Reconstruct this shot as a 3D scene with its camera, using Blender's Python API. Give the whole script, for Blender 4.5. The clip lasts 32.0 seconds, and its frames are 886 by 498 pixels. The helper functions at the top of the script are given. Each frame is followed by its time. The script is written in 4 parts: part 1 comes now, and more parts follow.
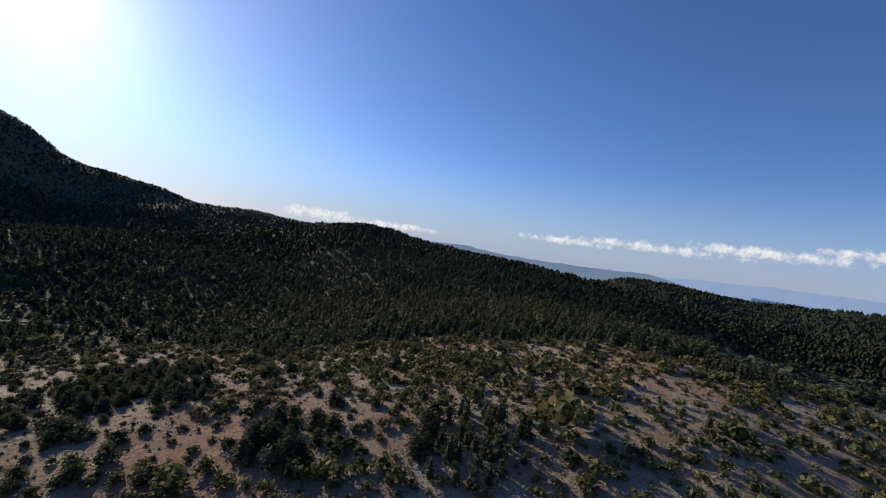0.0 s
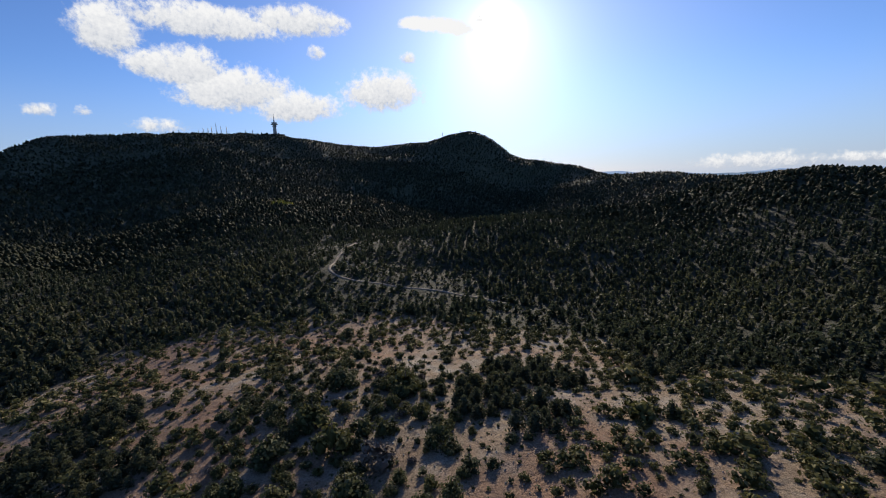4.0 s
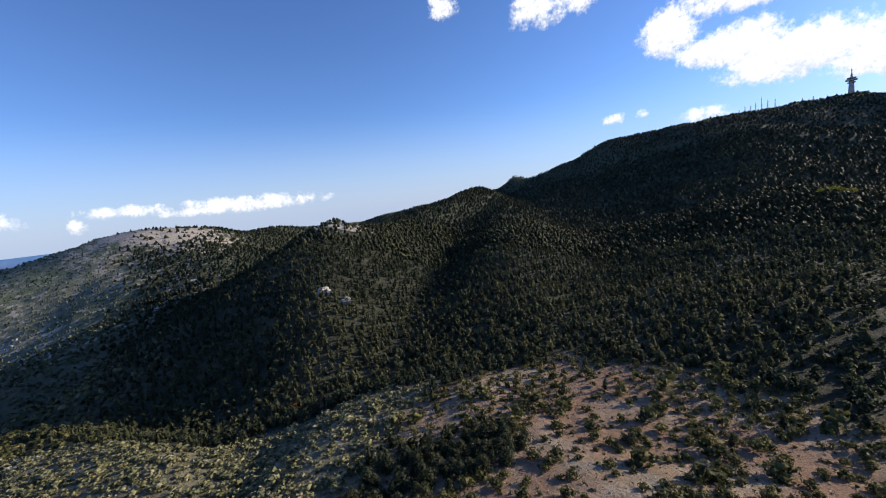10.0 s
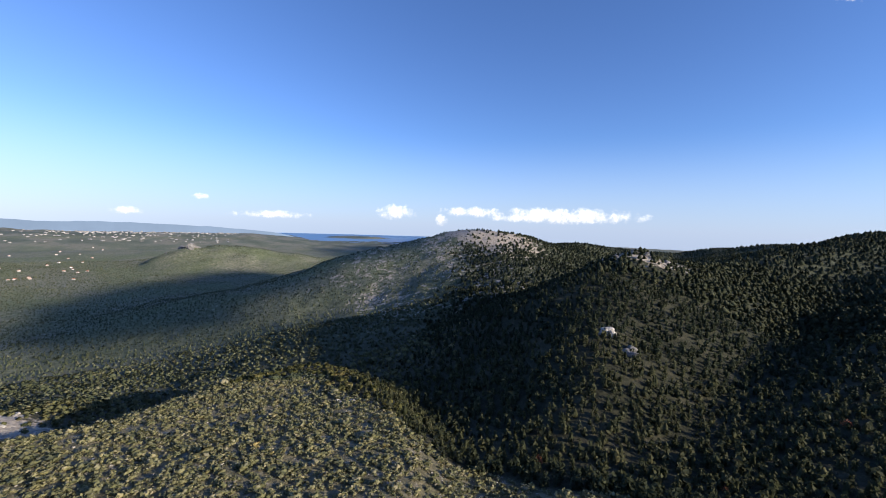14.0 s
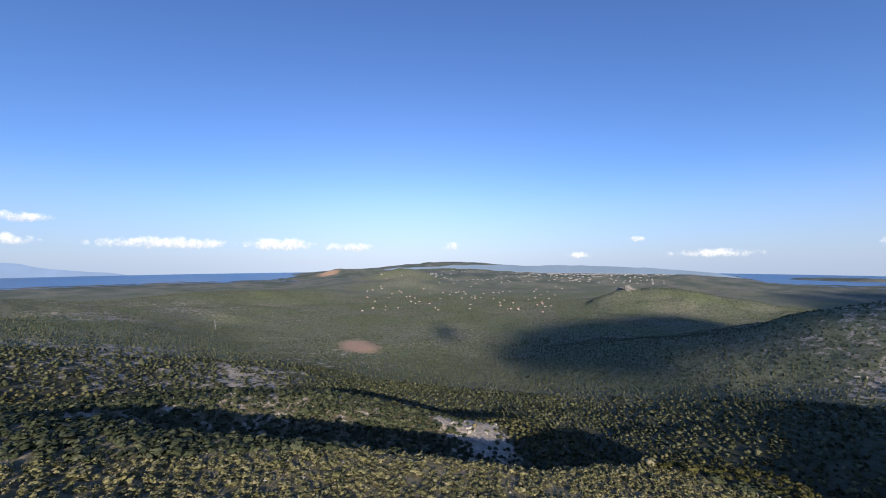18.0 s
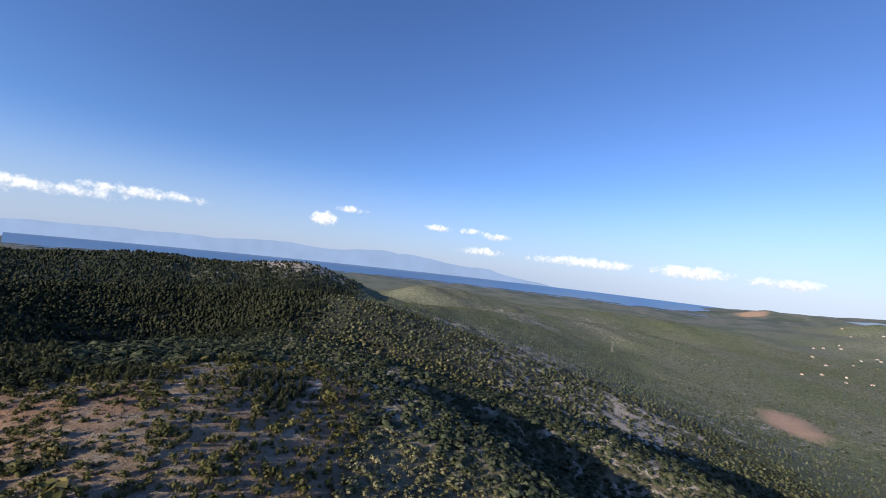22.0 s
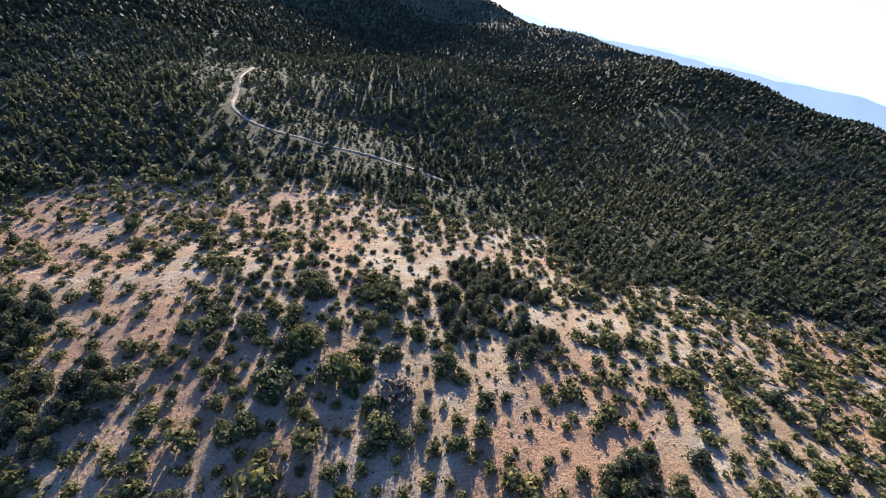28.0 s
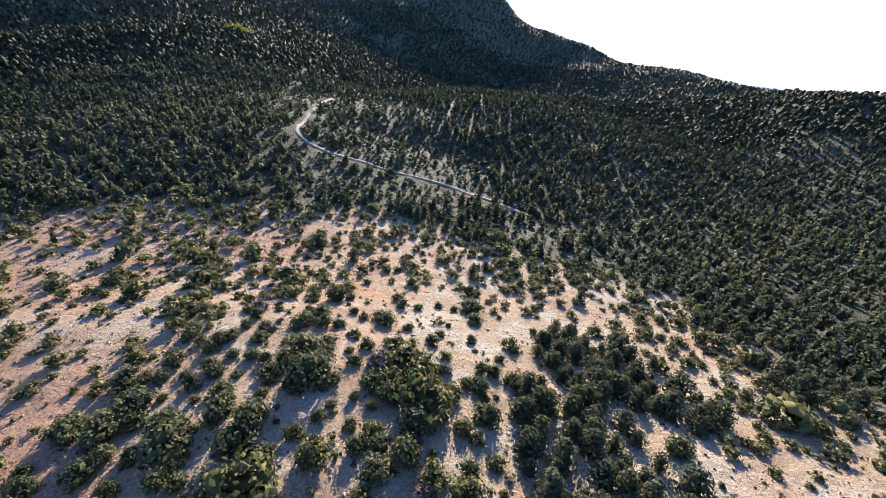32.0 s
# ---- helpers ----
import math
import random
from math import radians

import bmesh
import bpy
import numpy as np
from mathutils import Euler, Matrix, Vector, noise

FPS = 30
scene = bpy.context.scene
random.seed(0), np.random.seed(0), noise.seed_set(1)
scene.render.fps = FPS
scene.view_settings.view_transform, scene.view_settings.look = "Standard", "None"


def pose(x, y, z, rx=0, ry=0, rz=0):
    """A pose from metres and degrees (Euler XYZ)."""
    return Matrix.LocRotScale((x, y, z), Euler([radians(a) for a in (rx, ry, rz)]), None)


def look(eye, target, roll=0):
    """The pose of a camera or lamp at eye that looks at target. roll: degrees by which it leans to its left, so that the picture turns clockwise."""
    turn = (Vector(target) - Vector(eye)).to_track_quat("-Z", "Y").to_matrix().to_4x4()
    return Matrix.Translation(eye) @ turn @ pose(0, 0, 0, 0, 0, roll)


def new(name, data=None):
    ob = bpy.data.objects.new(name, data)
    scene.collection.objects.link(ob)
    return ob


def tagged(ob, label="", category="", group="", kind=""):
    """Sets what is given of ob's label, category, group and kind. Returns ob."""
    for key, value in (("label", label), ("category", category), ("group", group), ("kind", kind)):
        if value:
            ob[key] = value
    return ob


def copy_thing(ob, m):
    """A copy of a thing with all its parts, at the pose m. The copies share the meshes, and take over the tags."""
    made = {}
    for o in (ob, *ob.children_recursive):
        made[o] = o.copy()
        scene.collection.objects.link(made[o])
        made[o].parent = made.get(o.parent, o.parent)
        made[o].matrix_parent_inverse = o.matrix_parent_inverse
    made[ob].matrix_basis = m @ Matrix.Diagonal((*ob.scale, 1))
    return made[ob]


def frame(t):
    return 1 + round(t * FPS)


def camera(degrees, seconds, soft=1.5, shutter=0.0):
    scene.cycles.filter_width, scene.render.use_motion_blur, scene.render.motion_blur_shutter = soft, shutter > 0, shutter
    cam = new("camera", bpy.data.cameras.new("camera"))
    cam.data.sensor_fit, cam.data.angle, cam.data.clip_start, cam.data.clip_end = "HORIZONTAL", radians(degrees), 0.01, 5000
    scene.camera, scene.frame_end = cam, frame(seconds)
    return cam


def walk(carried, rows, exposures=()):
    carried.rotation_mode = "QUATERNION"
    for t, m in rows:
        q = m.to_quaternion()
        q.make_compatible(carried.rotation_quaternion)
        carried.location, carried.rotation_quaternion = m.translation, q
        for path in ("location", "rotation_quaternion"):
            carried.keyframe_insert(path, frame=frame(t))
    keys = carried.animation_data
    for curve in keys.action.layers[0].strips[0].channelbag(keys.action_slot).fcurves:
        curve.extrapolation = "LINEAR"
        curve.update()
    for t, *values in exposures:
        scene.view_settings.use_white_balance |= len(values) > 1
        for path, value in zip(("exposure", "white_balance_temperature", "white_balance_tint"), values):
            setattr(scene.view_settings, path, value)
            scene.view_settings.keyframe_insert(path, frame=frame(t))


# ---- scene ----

# ---- camera and flight ----
ROWS = [
    (0.00, -35.58, -27.95, -2.35, -67.69, -1.61, 8.57),
    (0.50, -32.37, -28.21, -1.21, -59.38, -3.32, 9.57),
    (1.00, -29.45, -28.15, -0.14, -51.58, -5.37, 9.74),
    (1.50, -26.13, -27.11, 0.68, -44.19, -7.34, 8.98),
    (2.00, -23.12, -25.80, 1.43, -37.16, -8.78, 7.54),
    (2.50, -20.21, -24.30, 2.03, -30.22, -9.52, 4.99),
    (3.00, -17.34, -22.54, 2.81, -23.67, -9.87, 2.05),
    (3.50, -14.84, -20.26, 3.25, -17.61, -10.01, -0.45),
    (4.17, -12.33, -13.75, 3.21, -12.05, -10.60, -2.00),
    (4.83, -10.59, -4.94, 2.69, -8.65, -11.68, -1.84),
    (5.50, -8.97, 2.51, 2.31, -5.09, -13.41, -0.89),
    (6.00, -7.72, 6.13, 2.28, -1.83, -15.14, 0.10),
    (6.50, -6.63, 9.67, 2.18, 3.05, -16.02, 0.42),
    (7.00, -5.74, 13.26, 2.04, 9.29, -15.67, -0.41),
    (7.50, -5.14, 16.84, 1.97, 16.88, -14.67, -1.83),
    (8.00, -4.93, 20.46, 1.99, 25.01, -13.03, -3.66),
    (8.50, -5.30, 24.22, 1.94, 33.05, -11.24, -5.12),
    (9.00, -6.03, 28.09, 1.95, 40.76, -9.53, -5.70),
    (9.50, -7.30, 31.70, 2.06, 47.95, -8.09, -5.89),
    (10.00, -9.24, 35.00, 2.42, 54.37, -7.19, -5.84),
    (10.50, -11.11, 37.81, 2.81, 60.50, -6.42, -5.56),
    (11.00, -12.93, 40.15, 3.46, 66.38, -5.75, -4.99),
    (11.50, -14.96, 42.16, 4.22, 71.95, -5.22, -4.06),
    (12.00, -17.54, 43.87, 4.98, 77.21, -4.69, -3.17),
    (12.50, -20.50, 45.32, 5.66, 82.31, -4.24, -2.10),
    (13.00, -23.48, 46.41, 6.38, 86.10, -3.89, -0.46),
    (13.50, -26.37, 47.21, 7.12, 89.99, -3.73, 0.86),
    (14.00, -29.10, 47.87, 7.81, 95.85, -3.35, 1.83),
    (14.50, -32.37, 48.04, 8.51, 103.51, -2.28, 2.77),
    (15.17, -36.91, 47.46, 9.41, 113.31, -1.33, 3.50),
    (15.83, -41.36, 46.10, 10.33, 122.64, -0.76, 3.55),
    (16.50, -45.42, 44.20, 11.48, 132.34, -0.07, 2.74),
    (17.00, -48.04, 42.50, 12.51, 139.85, 0.63, 1.53),
    (17.50, -50.40, 40.33, 13.66, 146.59, 1.16, 0.45),
    (18.00, -52.77, 37.76, 14.87, 152.80, 1.46, -0.15),
    (18.50, -54.98, 34.89, 15.95, 158.39, 1.71, -0.27),
    (19.00, -57.10, 31.58, 17.11, 163.87, 2.00, 0.00),
    (19.50, -58.59, 28.65, 18.26, 167.92, 2.19, -0.11),
    (20.00, -59.74, 25.52, 19.44, 173.01, 2.49, -0.81),
    (20.50, -60.81, 21.91, 20.52, 177.89, 2.79, -1.21),
    (21.00, -61.30, 18.54, 21.54, 182.58, 3.03, -0.86),
    (21.50, -61.25, 15.32, 22.46, 191.61, 3.01, 1.71),
    (22.00, -60.64, 11.55, 23.40, 206.60, 1.78, 6.30),
    (22.50, -59.53, 7.54, 24.02, 225.27, -1.08, 10.56),
    (23.00, -58.11, 4.47, 24.44, 244.70, -5.32, 13.06),
    (23.50, -56.70, 2.02, 24.62, 262.59, -9.82, 13.59),
    (24.00, -54.72, 0.26, 24.68, 279.70, -14.43, 12.98),
    (24.50, -52.45, -0.93, 24.37, 294.08, -18.96, 11.68),
    (25.00, -49.78, -1.65, 23.80, 304.02, -23.49, 10.97),
    (25.50, -47.03, -2.32, 23.19, 310.75, -26.53, 11.36),
    (26.17, -42.97, -2.21, 21.58, 317.25, -29.38, 11.81),
    (26.83, -38.74, -0.99, 19.32, 321.40, -30.98, 12.17),
    (27.50, -34.74, 1.43, 16.82, 324.79, -31.76, 12.38),
    (28.00, -32.06, 4.01, 14.96, 327.16, -31.91, 12.42),
    (28.50, -29.49, 6.91, 13.12, 329.03, -32.05, 12.54),
    (29.00, -27.01, 10.14, 11.09, 330.72, -31.79, 12.58),
    (29.50, -24.64, 13.58, 8.77, 332.27, -30.83, 12.23),
    (30.00, -22.47, 17.40, 6.35, 333.25, -30.16, 11.75),
    (30.50, -20.38, 21.36, 3.95, 334.72, -29.80, 11.05),
    (31.00, -18.41, 25.15, 1.61, 336.88, -29.71, 10.49),
    (31.50, -16.55, 29.14, -0.85, 339.08, -28.73, 9.62),
    (32.00, -14.78, 33.22, -3.24, 341.19, -27.95, 8.44),
]
EXPOSURES = [(0.0, -0.2), (3.0, -0.2), (6.0, 0.08), (9.0, 0.25), (13.0, 0.45), (17.0, 0.22), (21.0, 0.18), (23.0, 0.35), (25.0, 0.75), (28.0, 1.5), (32.0, 1.75)]


def heading(t, x, y, z, yaw, pitch, lean):
    """A row of the flight: place, heading (counter-clockwise from +y), pitch and lean in degrees."""
    a, p = radians(yaw), radians(pitch)
    ahead = Vector((-math.sin(a) * math.cos(p), math.cos(a) * math.cos(p), math.sin(p)))
    eye = Vector((x, y, z))
    return t, look(eye, eye + 10 * ahead, lean)


cam = camera(95.5, 32.0, soft=1.0)
walk(cam, [heading(*row) for row in ROWS], EXPOSURES)

# ---- sky and sun ----
SUN_AZ, SUN_EL = -21.1, 17.5
world = bpy.data.worlds.new("sky")
scene.world = world
world.use_nodes = True
wn, wl = world.node_tree.nodes, world.node_tree.links
sky = wn.new("ShaderNodeTexSky")
sky.sky_type = "NISHITA"
sky.sun_disc = False
sky.sun_elevation, sky.sun_rotation = radians(SUN_EL), radians(-SUN_AZ)
sky.altitude, sky.air_density, sky.dust_density, sky.ozone_density = 900, 1.0, 0.35, 3.0
wn["Background"].inputs["Strength"].default_value = 0.12
way = wn.new("ShaderNodeTexCoord")
split = wn.new("ShaderNodeSeparateXYZ")
wl.new(way.outputs["Generated"], split.inputs[0])
blue = wn.new("ShaderNodeMix")
blue.data_type, blue.blend_type = "RGBA", "MULTIPLY"
blue.inputs[0].default_value = 1.0
blue.inputs[7].default_value = (0.75, 0.91, 1.28, 1)
wl.new(sky.outputs[0], blue.inputs[6])
low = wn.new("ShaderNodeMapRange")
low.interpolation_type = "SMOOTHSTEP"
for slot, value in zip(low.inputs[1:5], (-0.02, 0.22, 0.75, 0.0)):
    slot.default_value = value
wl.new(split.outputs["Z"], low.inputs[0])
hazy = wn.new("ShaderNodeMix")
hazy.data_type = "RGBA"
hazy.inputs[7].default_value = (3.4, 4.1, 5.8, 1)
wl.new(low.outputs[0], hazy.inputs[0])
wl.new(blue.outputs[2], hazy.inputs[6])
# brightness of the air round the sun
towards = wn.new("ShaderNodeVectorMath")
towards.operation = "DOT_PRODUCT"
SUN_WAY = (-math.sin(radians(SUN_AZ)) * math.cos(radians(SUN_EL)), math.cos(radians(SUN_AZ)) * math.cos(radians(SUN_EL)), math.sin(radians(SUN_EL)))
towards.inputs[1].default_value = SUN_WAY
wl.new(way.outputs["Generated"], towards.inputs[0])
total = hazy.outputs[2]
for power, amount in ((12, 1.8), (120, 3.5), (2200, 60.0)):
    lobe = wn.new("ShaderNodeMath")
    lobe.operation = "POWER"
    lobe.use_clamp = True
    lobe.inputs[1].default_value = power
    wl.new(towards.outputs["Value"], lobe.inputs[0])
    add = wn.new("ShaderNodeMix")
    add.data_type, add.blend_type = "RGBA", "ADD"
    add.inputs[7].default_value = (amount, amount * 0.98, amount * 0.93, 1)
    wl.new(lobe.outputs[0], add.inputs[0])
    wl.new(total, add.inputs[6])
    total = add.outputs[2]
wl.new(total, wn["Background"].inputs["Color"])

sun_way = Vector(SUN_WAY)
sun = new("sun", bpy.data.lights.new("sun", "SUN"))
sun.data.energy, sun.data.angle, sun.data.color = 5.4, radians(0.6), (1.0, 0.87, 0.70)
sun.matrix_world = look(sun_way * 400, (0, 0, 0))


# ---- landforms ----
def at(az, el, d, eye=0.0):
    """A crest point at heading az, elevation el and distance d from the middle of the flight."""
    return (-math.sin(radians(az)) * d, math.cos(radians(az)) * d, eye + d * math.tan(radians(el)))


def smooth_line(pts, n=6):
    """A Catmull-Rom line through the points."""
    p = np.array(pts, float)
    p = np.vstack([2 * p[0] - p[1], p, 2 * p[-1] - p[-2]])
    s = np.linspace(0, 1, n, endpoint=False)[:, None]
    out = [0.5 * (2 * b + (c - a) * s + (2 * a - 5 * b + 4 * c - d) * s ** 2 + (3 * b - a - 3 * c + d) * s ** 3) for a, b, c, d in zip(p, p[1:], p[2:], p[3:])]
    return np.vstack([*out, p[-2:-1]])


def line_near(x, y, line):
    """For each place: distance to the line."""
    best = np.full(x.shape, 1e9)
    for a, b in zip(line, line[1:]):
        d = b - a
        s = np.clip(((x - a[0]) * d[0] + (y - a[1]) * d[1]) / (d[0] ** 2 + d[1] ** 2 + 1e-9), 0, 1)
        best = np.minimum(best, np.hypot(x - a[0] - s * d[0], y - a[1] - s * d[1]))
    return best


def ridge(x, y, line, left, right, width):
    """Height of the land that falls away from a crest line on both sides; near stretches of the crest count most."""
    best, side = np.full(x.shape, 1e9), np.zeros(x.shape)
    z, weight = np.zeros(x.shape), np.zeros(x.shape)
    for a, b in zip(line, line[1:]):
        d = b - a
        s = np.clip(((x - a[0]) * d[0] + (y - a[1]) * d[1]) / (d[0] ** 2 + d[1] ** 2 + 1e-9), 0, 1)
        q = np.hypot(x - a[0] - s * d[0], y - a[1] - s * d[1])
        across = (d[0] * (y - a[1]) - d[1] * (x - a[0])) / (math.hypot(d[0], d[1]) * np.maximum(q, 1e-6) + 1e-9)
        w = math.hypot(d[0], d[1]) / (q * q + 60.0) ** 3
        z, weight = z + w * (a[2] + s * d[2]), weight + w
        if len(a) > 3:
            q = np.maximum(q - a[3] - s * d[3], 0)
        side = np.where(q < best, np.clip(across, -1, 1), side)
        best = np.minimum(best, q)
    slope = (left + right) / 2 + side * (left - right) / 2
    return z / weight - slope * (np.sqrt(best * best + width * width) - width)


def lattice(ix, iy, seed):
    n = (ix.astype(np.int64) * 374761393 + iy.astype(np.int64) * 668265263 + seed * 974711) & 0x7FFFFFFF
    n = ((n ^ (n >> 13)) * 1274126177) & 0x7FFFFFFF
    return ((n ^ (n >> 16)) & 0xFFFF) / 65535.0


def rough(x, y, size, seed=0, octaves=3):
    """Value noise from -1 to 1."""
    total, amp, norm = np.zeros(np.shape(x)), 1.0, 0.0
    for o in range(octaves):
        u, v = np.asarray(x) / size + 17.3 * o, np.asarray(y) / size - 9.1 * o
        i, j = np.floor(u), np.floor(v)
        a, b = u - i, v - j
        a, b = a * a * (3 - 2 * a), b * b * (3 - 2 * b)
        k = seed + o
        low = lattice(i, j, k) * (1 - a) + lattice(i + 1, j, k) * a
        high = lattice(i, j + 1, k) * (1 - a) + lattice(i + 1, j + 1, k) * a
        total = total + amp * (2 * (low * (1 - b) + high * b) - 1)
        norm, amp, size = norm + amp, amp * 0.5, size * 0.5
    return total / norm


# crest line, slope on the line's left and right, roundness of the crest
LANDFORMS = {
    "mountain": ([(-823.2, 886.5, 17.2), (-767.4, 951.4, 35.9), (-723.6, 1000.8, 60.1), (-689.2, 1039.9, 74.7), (-668.3, 1062, 92.8), (-621.1, 1097.4, 112.5), (-532.7, 1149.5, 118), (-424.9, 1199.9, 126.1), (-310.8, 1240.4, 129.8), (-199, 1269, 131.7), (-161.2, 1278.7, 128.7), (-44.6, 1290.6, 106.3), (81.6, 1291.2, 89.3), (152.4, 1286.1, 97.8), (230.1, 1274, 103.5), (291.2, 1261, 115.5), (343.4, 1246.5, 127.4), (394.2, 1227.6, 126.8), (444.7, 1206.4, 97.3), (479.4, 1187.9, 70.9), (514.1, 1159, 45), (565.5, 1120, 30.1), (624, 1073.1, 17), (610.3, 927.5, -11.7), (684, 815.6, -8.2), (714.7, 726.7, -10.8), (739.5, 657.1, -16.6), (750.1, 598.3, -15.2)], 0.24, 0.27, 30),
    "mountain_spur": ([(-309, 951, 55.9), (-194, 776, 8.4), (-125, 587, -19.9), (-86, 442, -33), (-69, 323, -49.3)], 0.22, 0.26, 60),
    "knob_ridge": ([(-790, 880, 40), (-780.9, 807.9, -1), (-758.5, 727.2, 6.3), (-718.3, 646.1, 15.8), (-658.3, 562, 8.4), (-592.2, 464.2, -4.1), (-526.5, 361.6, -18.3), (-453.8, 280, -22.9), (-426.7, 221.4, -17.2), (-407.9, 193.4, -13.1), (-387.9, 172.4, -15), (-362.7, 146.3, -24.3)], 0.52, 0.6, 20),
    "rock_rib": ([(-412, 194, -22), (-330, 150, -37), (-250, 116, -50), (-205, 98, -62), (-165, 75, -76)], 0.5, 0.45, 15),
    "knob_spur": ([(-702, 640, 8), (-537, 537, -19.9), (-394, 420, -34), (-277, 310, -45), (-190, 215, -56), (-145, 175, -63)], 0.42, 0.44, 30),
    "back_ridge": ([(-1348, 273, -38.5), (-1326.8, 373.1, -39.1), (-1298.3, 470.7, -49.5), (-1245.6, 604.5, -49.4), (-1204.2, 687.6, -31.6), (-1116.7, 827.6, -13.3), (-971.9, 998.7, -7.9)], 0.3, 0.3, 40),
    "bald_hill": ([(-1039, 287, -29.2), (-999.8, 213, -27.8), (-956.6, 134, -13.6), (-930.7, 63.4, -1.9), (-907.4, -3.4, -3), (-881.5, -67.1, -16.5), (-851.4, -137.6, -36.2), (-806.4, -231.5, -58.9), (-759.4, -300.3, -88.8), (-701.1, -371.8, -119)], 0.34, 0.3, 30),
    "bald_spur": ([(-905, 65, -14), (-696, 95, -45), (-560, 80, -66), (-450, 30, -88)], 0.28, 0.3, 40),
    "crag_hill": ([(-1248.7, -1193.2, -190.9), (-1299.4, -1170.3, -169.5), (-1382.6, -1108.1, -128.3), (-1435.8, -1075.1, -105.8), (-1470.4, -1030.4, -113.7), (-1518.1, -998.6, -100.6), (-1614.9, -905, -110.1), (-1735.3, -788, -138.5), (-1849.6, -650.9, -180), (-1969.7, -436, -205.9)], 0.25, 0.25, 30),
    "road_hill": ([(-25, 234, -48.2), (-9, 270, -49.6), (43.9, 291.5, -44.2), (113.5, 313.1, -37.8), (193.9, 340, -38.2), (301.5, 360.1, -38.6), (391.6, 309.9, -11.2), (398.1, 249.9, -3.9), (391.7, 180.5, -10.2), (375.3, 117, -16), (370.7, 61.4, -18), (367.6, 20.3, -21.6), (370.3, -13.3, -22.9), (371.7, -9.2, -25.6), (419.1, -59.1, -33.8), (453.3, -117.2, -38), (462.2, -178, -42.8), (442, -247.5, -41.9), (400.2, -307.2, -41.8), (341.4, -350.3, -39.1), (270.4, -372.4, -37)], 0.25, 0.2, 40),
    "knoll": ([(330, -60, -42), (200, -20, -36), (125, -32, -32), (80, -62, -28), (42, -40, -28), (22, 0, -33), (-5, 40, -41), (-22, 80, -48), (-40, 110, -55)], 0.34, 0.22, 45),
    "scrub_spur": ([(110, -85, -32, 50), (50, -95, -33, 50), (0, -75, -43, 62), (-60, -55, -53, 58), (-130, -28, -62, 55), (-200, -36, -73, 38), (-240, -42, -78, 14)], 0.95, 0.9, 12),
    "knoll_shoulder": ([(-30, 62, -50, 24), (-80, 72, -57, 24), (-112, 92, -63, 14)], 0.8, 0.7, 12),
    "south_rib": ([(170, -205, -42), (60, -222, -55), (-80, -225, -68), (-180, -194, -89), (-240, -220, -110), (-300, -265, -132)], 0.36, 0.4, 16),
    "south_rib_far": ([(250, -290, -40), (200, -350, -48), (110, -400, -68), (0, -440, -94), (-120, -450, -124)], 0.62, 0.45, 16),
    "south_rib_last": ([(260, -480, -50), (200, -540, -62), (120, -590, -84), (20, -620, -112)], 0.6, 0.4, 18),
    "south_crest": ([(270.4, -372.4, -37), (330, -640, -66), (300, -860, -80), (280, -1067, -100), (234, -1329, -120), (-52, -1499, -140)], 0.26, 0.24, 50),
    "cliff_hill": ([(891.9, 9.1, -81), (900.7, -19.9, -49.3), (905.6, -88.1, -31.4), (900.5, -185.6, -29.9), (884.5, -286.2, -35.9), (858.3, -384.2, -30.4), (815.3, -491.8, -25.9), (750.8, -606.4, -31), (675.6, -708, -17.9), (632.1, -762.5, -36.6), (584.6, -814.3, -57.2), (542.1, -857.1, -86.5)], 0.4, 0.24, 30),
    "hill_behind": ([(871.6, 372.7, -67), (873, 320.8, -47.6), (868.8, 278.8, -38.3), (874.6, 185.1, -48.2), (871.1, 92.3, -56.4), (858.6, 1.8, -57.2), (835.5, -102.9, -80.3)], 0.25, 0.25, 40),
    "low_hill": ([(614.7, -1028.4, -108.2), (586.9, -1057.7, -90.3), (568.7, -1114.5, -62.8), (509.9, -1212, -69.1), (411.4, -1359.5, -84), (353.5, -1533.9, -111.6), (234.6, -1662.6, -116.9), (48.7, -1885.3, -117.6), (-182.7, -1984.7, -123.5), (-425.3, -2056.5, -134.3)], 0.22, 0.2, 50),
    "quarry_hill": ([(-402, -3250.3, -117.4), (-630.1, -3218.3, -85.7), (-799.4, -3183.8, -59.8), (-1038.4, -3119.1, -59.8), (-1293.3, -3028.1, -88.6)], 0.3, 0.3, 40),
    "village_hill": ([(-765.3, -2522, -123.8), (-860, -2546.3, -88.6), (-998.2, -2499.1, -55.6), (-1051, -2478.8, -42.4), (-1197.5, -2470.8, -80.9), (-1406, -2422.1, -129.7), (-1636.6, -2400.6, -157.2)], 0.17, 0.17, 60),
    "town_ridge": ([(-1314.3, -4080.5, -82.5), (-1640, -3966.5, -44.9), (-1982.5, -3813.3, -11.2), (-2310.2, -3630.8, -22.4), (-2687.1, -3433.3, -53.2), (-3041, -3202, -73.2), (-3369.3, -2940.3, -117), (-3724.5, -2488.9, -136.4), (-3986.2, -2057.6, -163.6)], 0.1, 0.1, 150),
    "south_coast_hill": ([(-3563, -1586, -139.8), (-3749, -1075, -119.4), (-3828, -744, -146.6)], 0.12, 0.12, 120),
}
LINES = {name: smooth_line(v[0], 3 if len(v[0]) > 7 else 5) for name, v in LANDFORMS.items()}


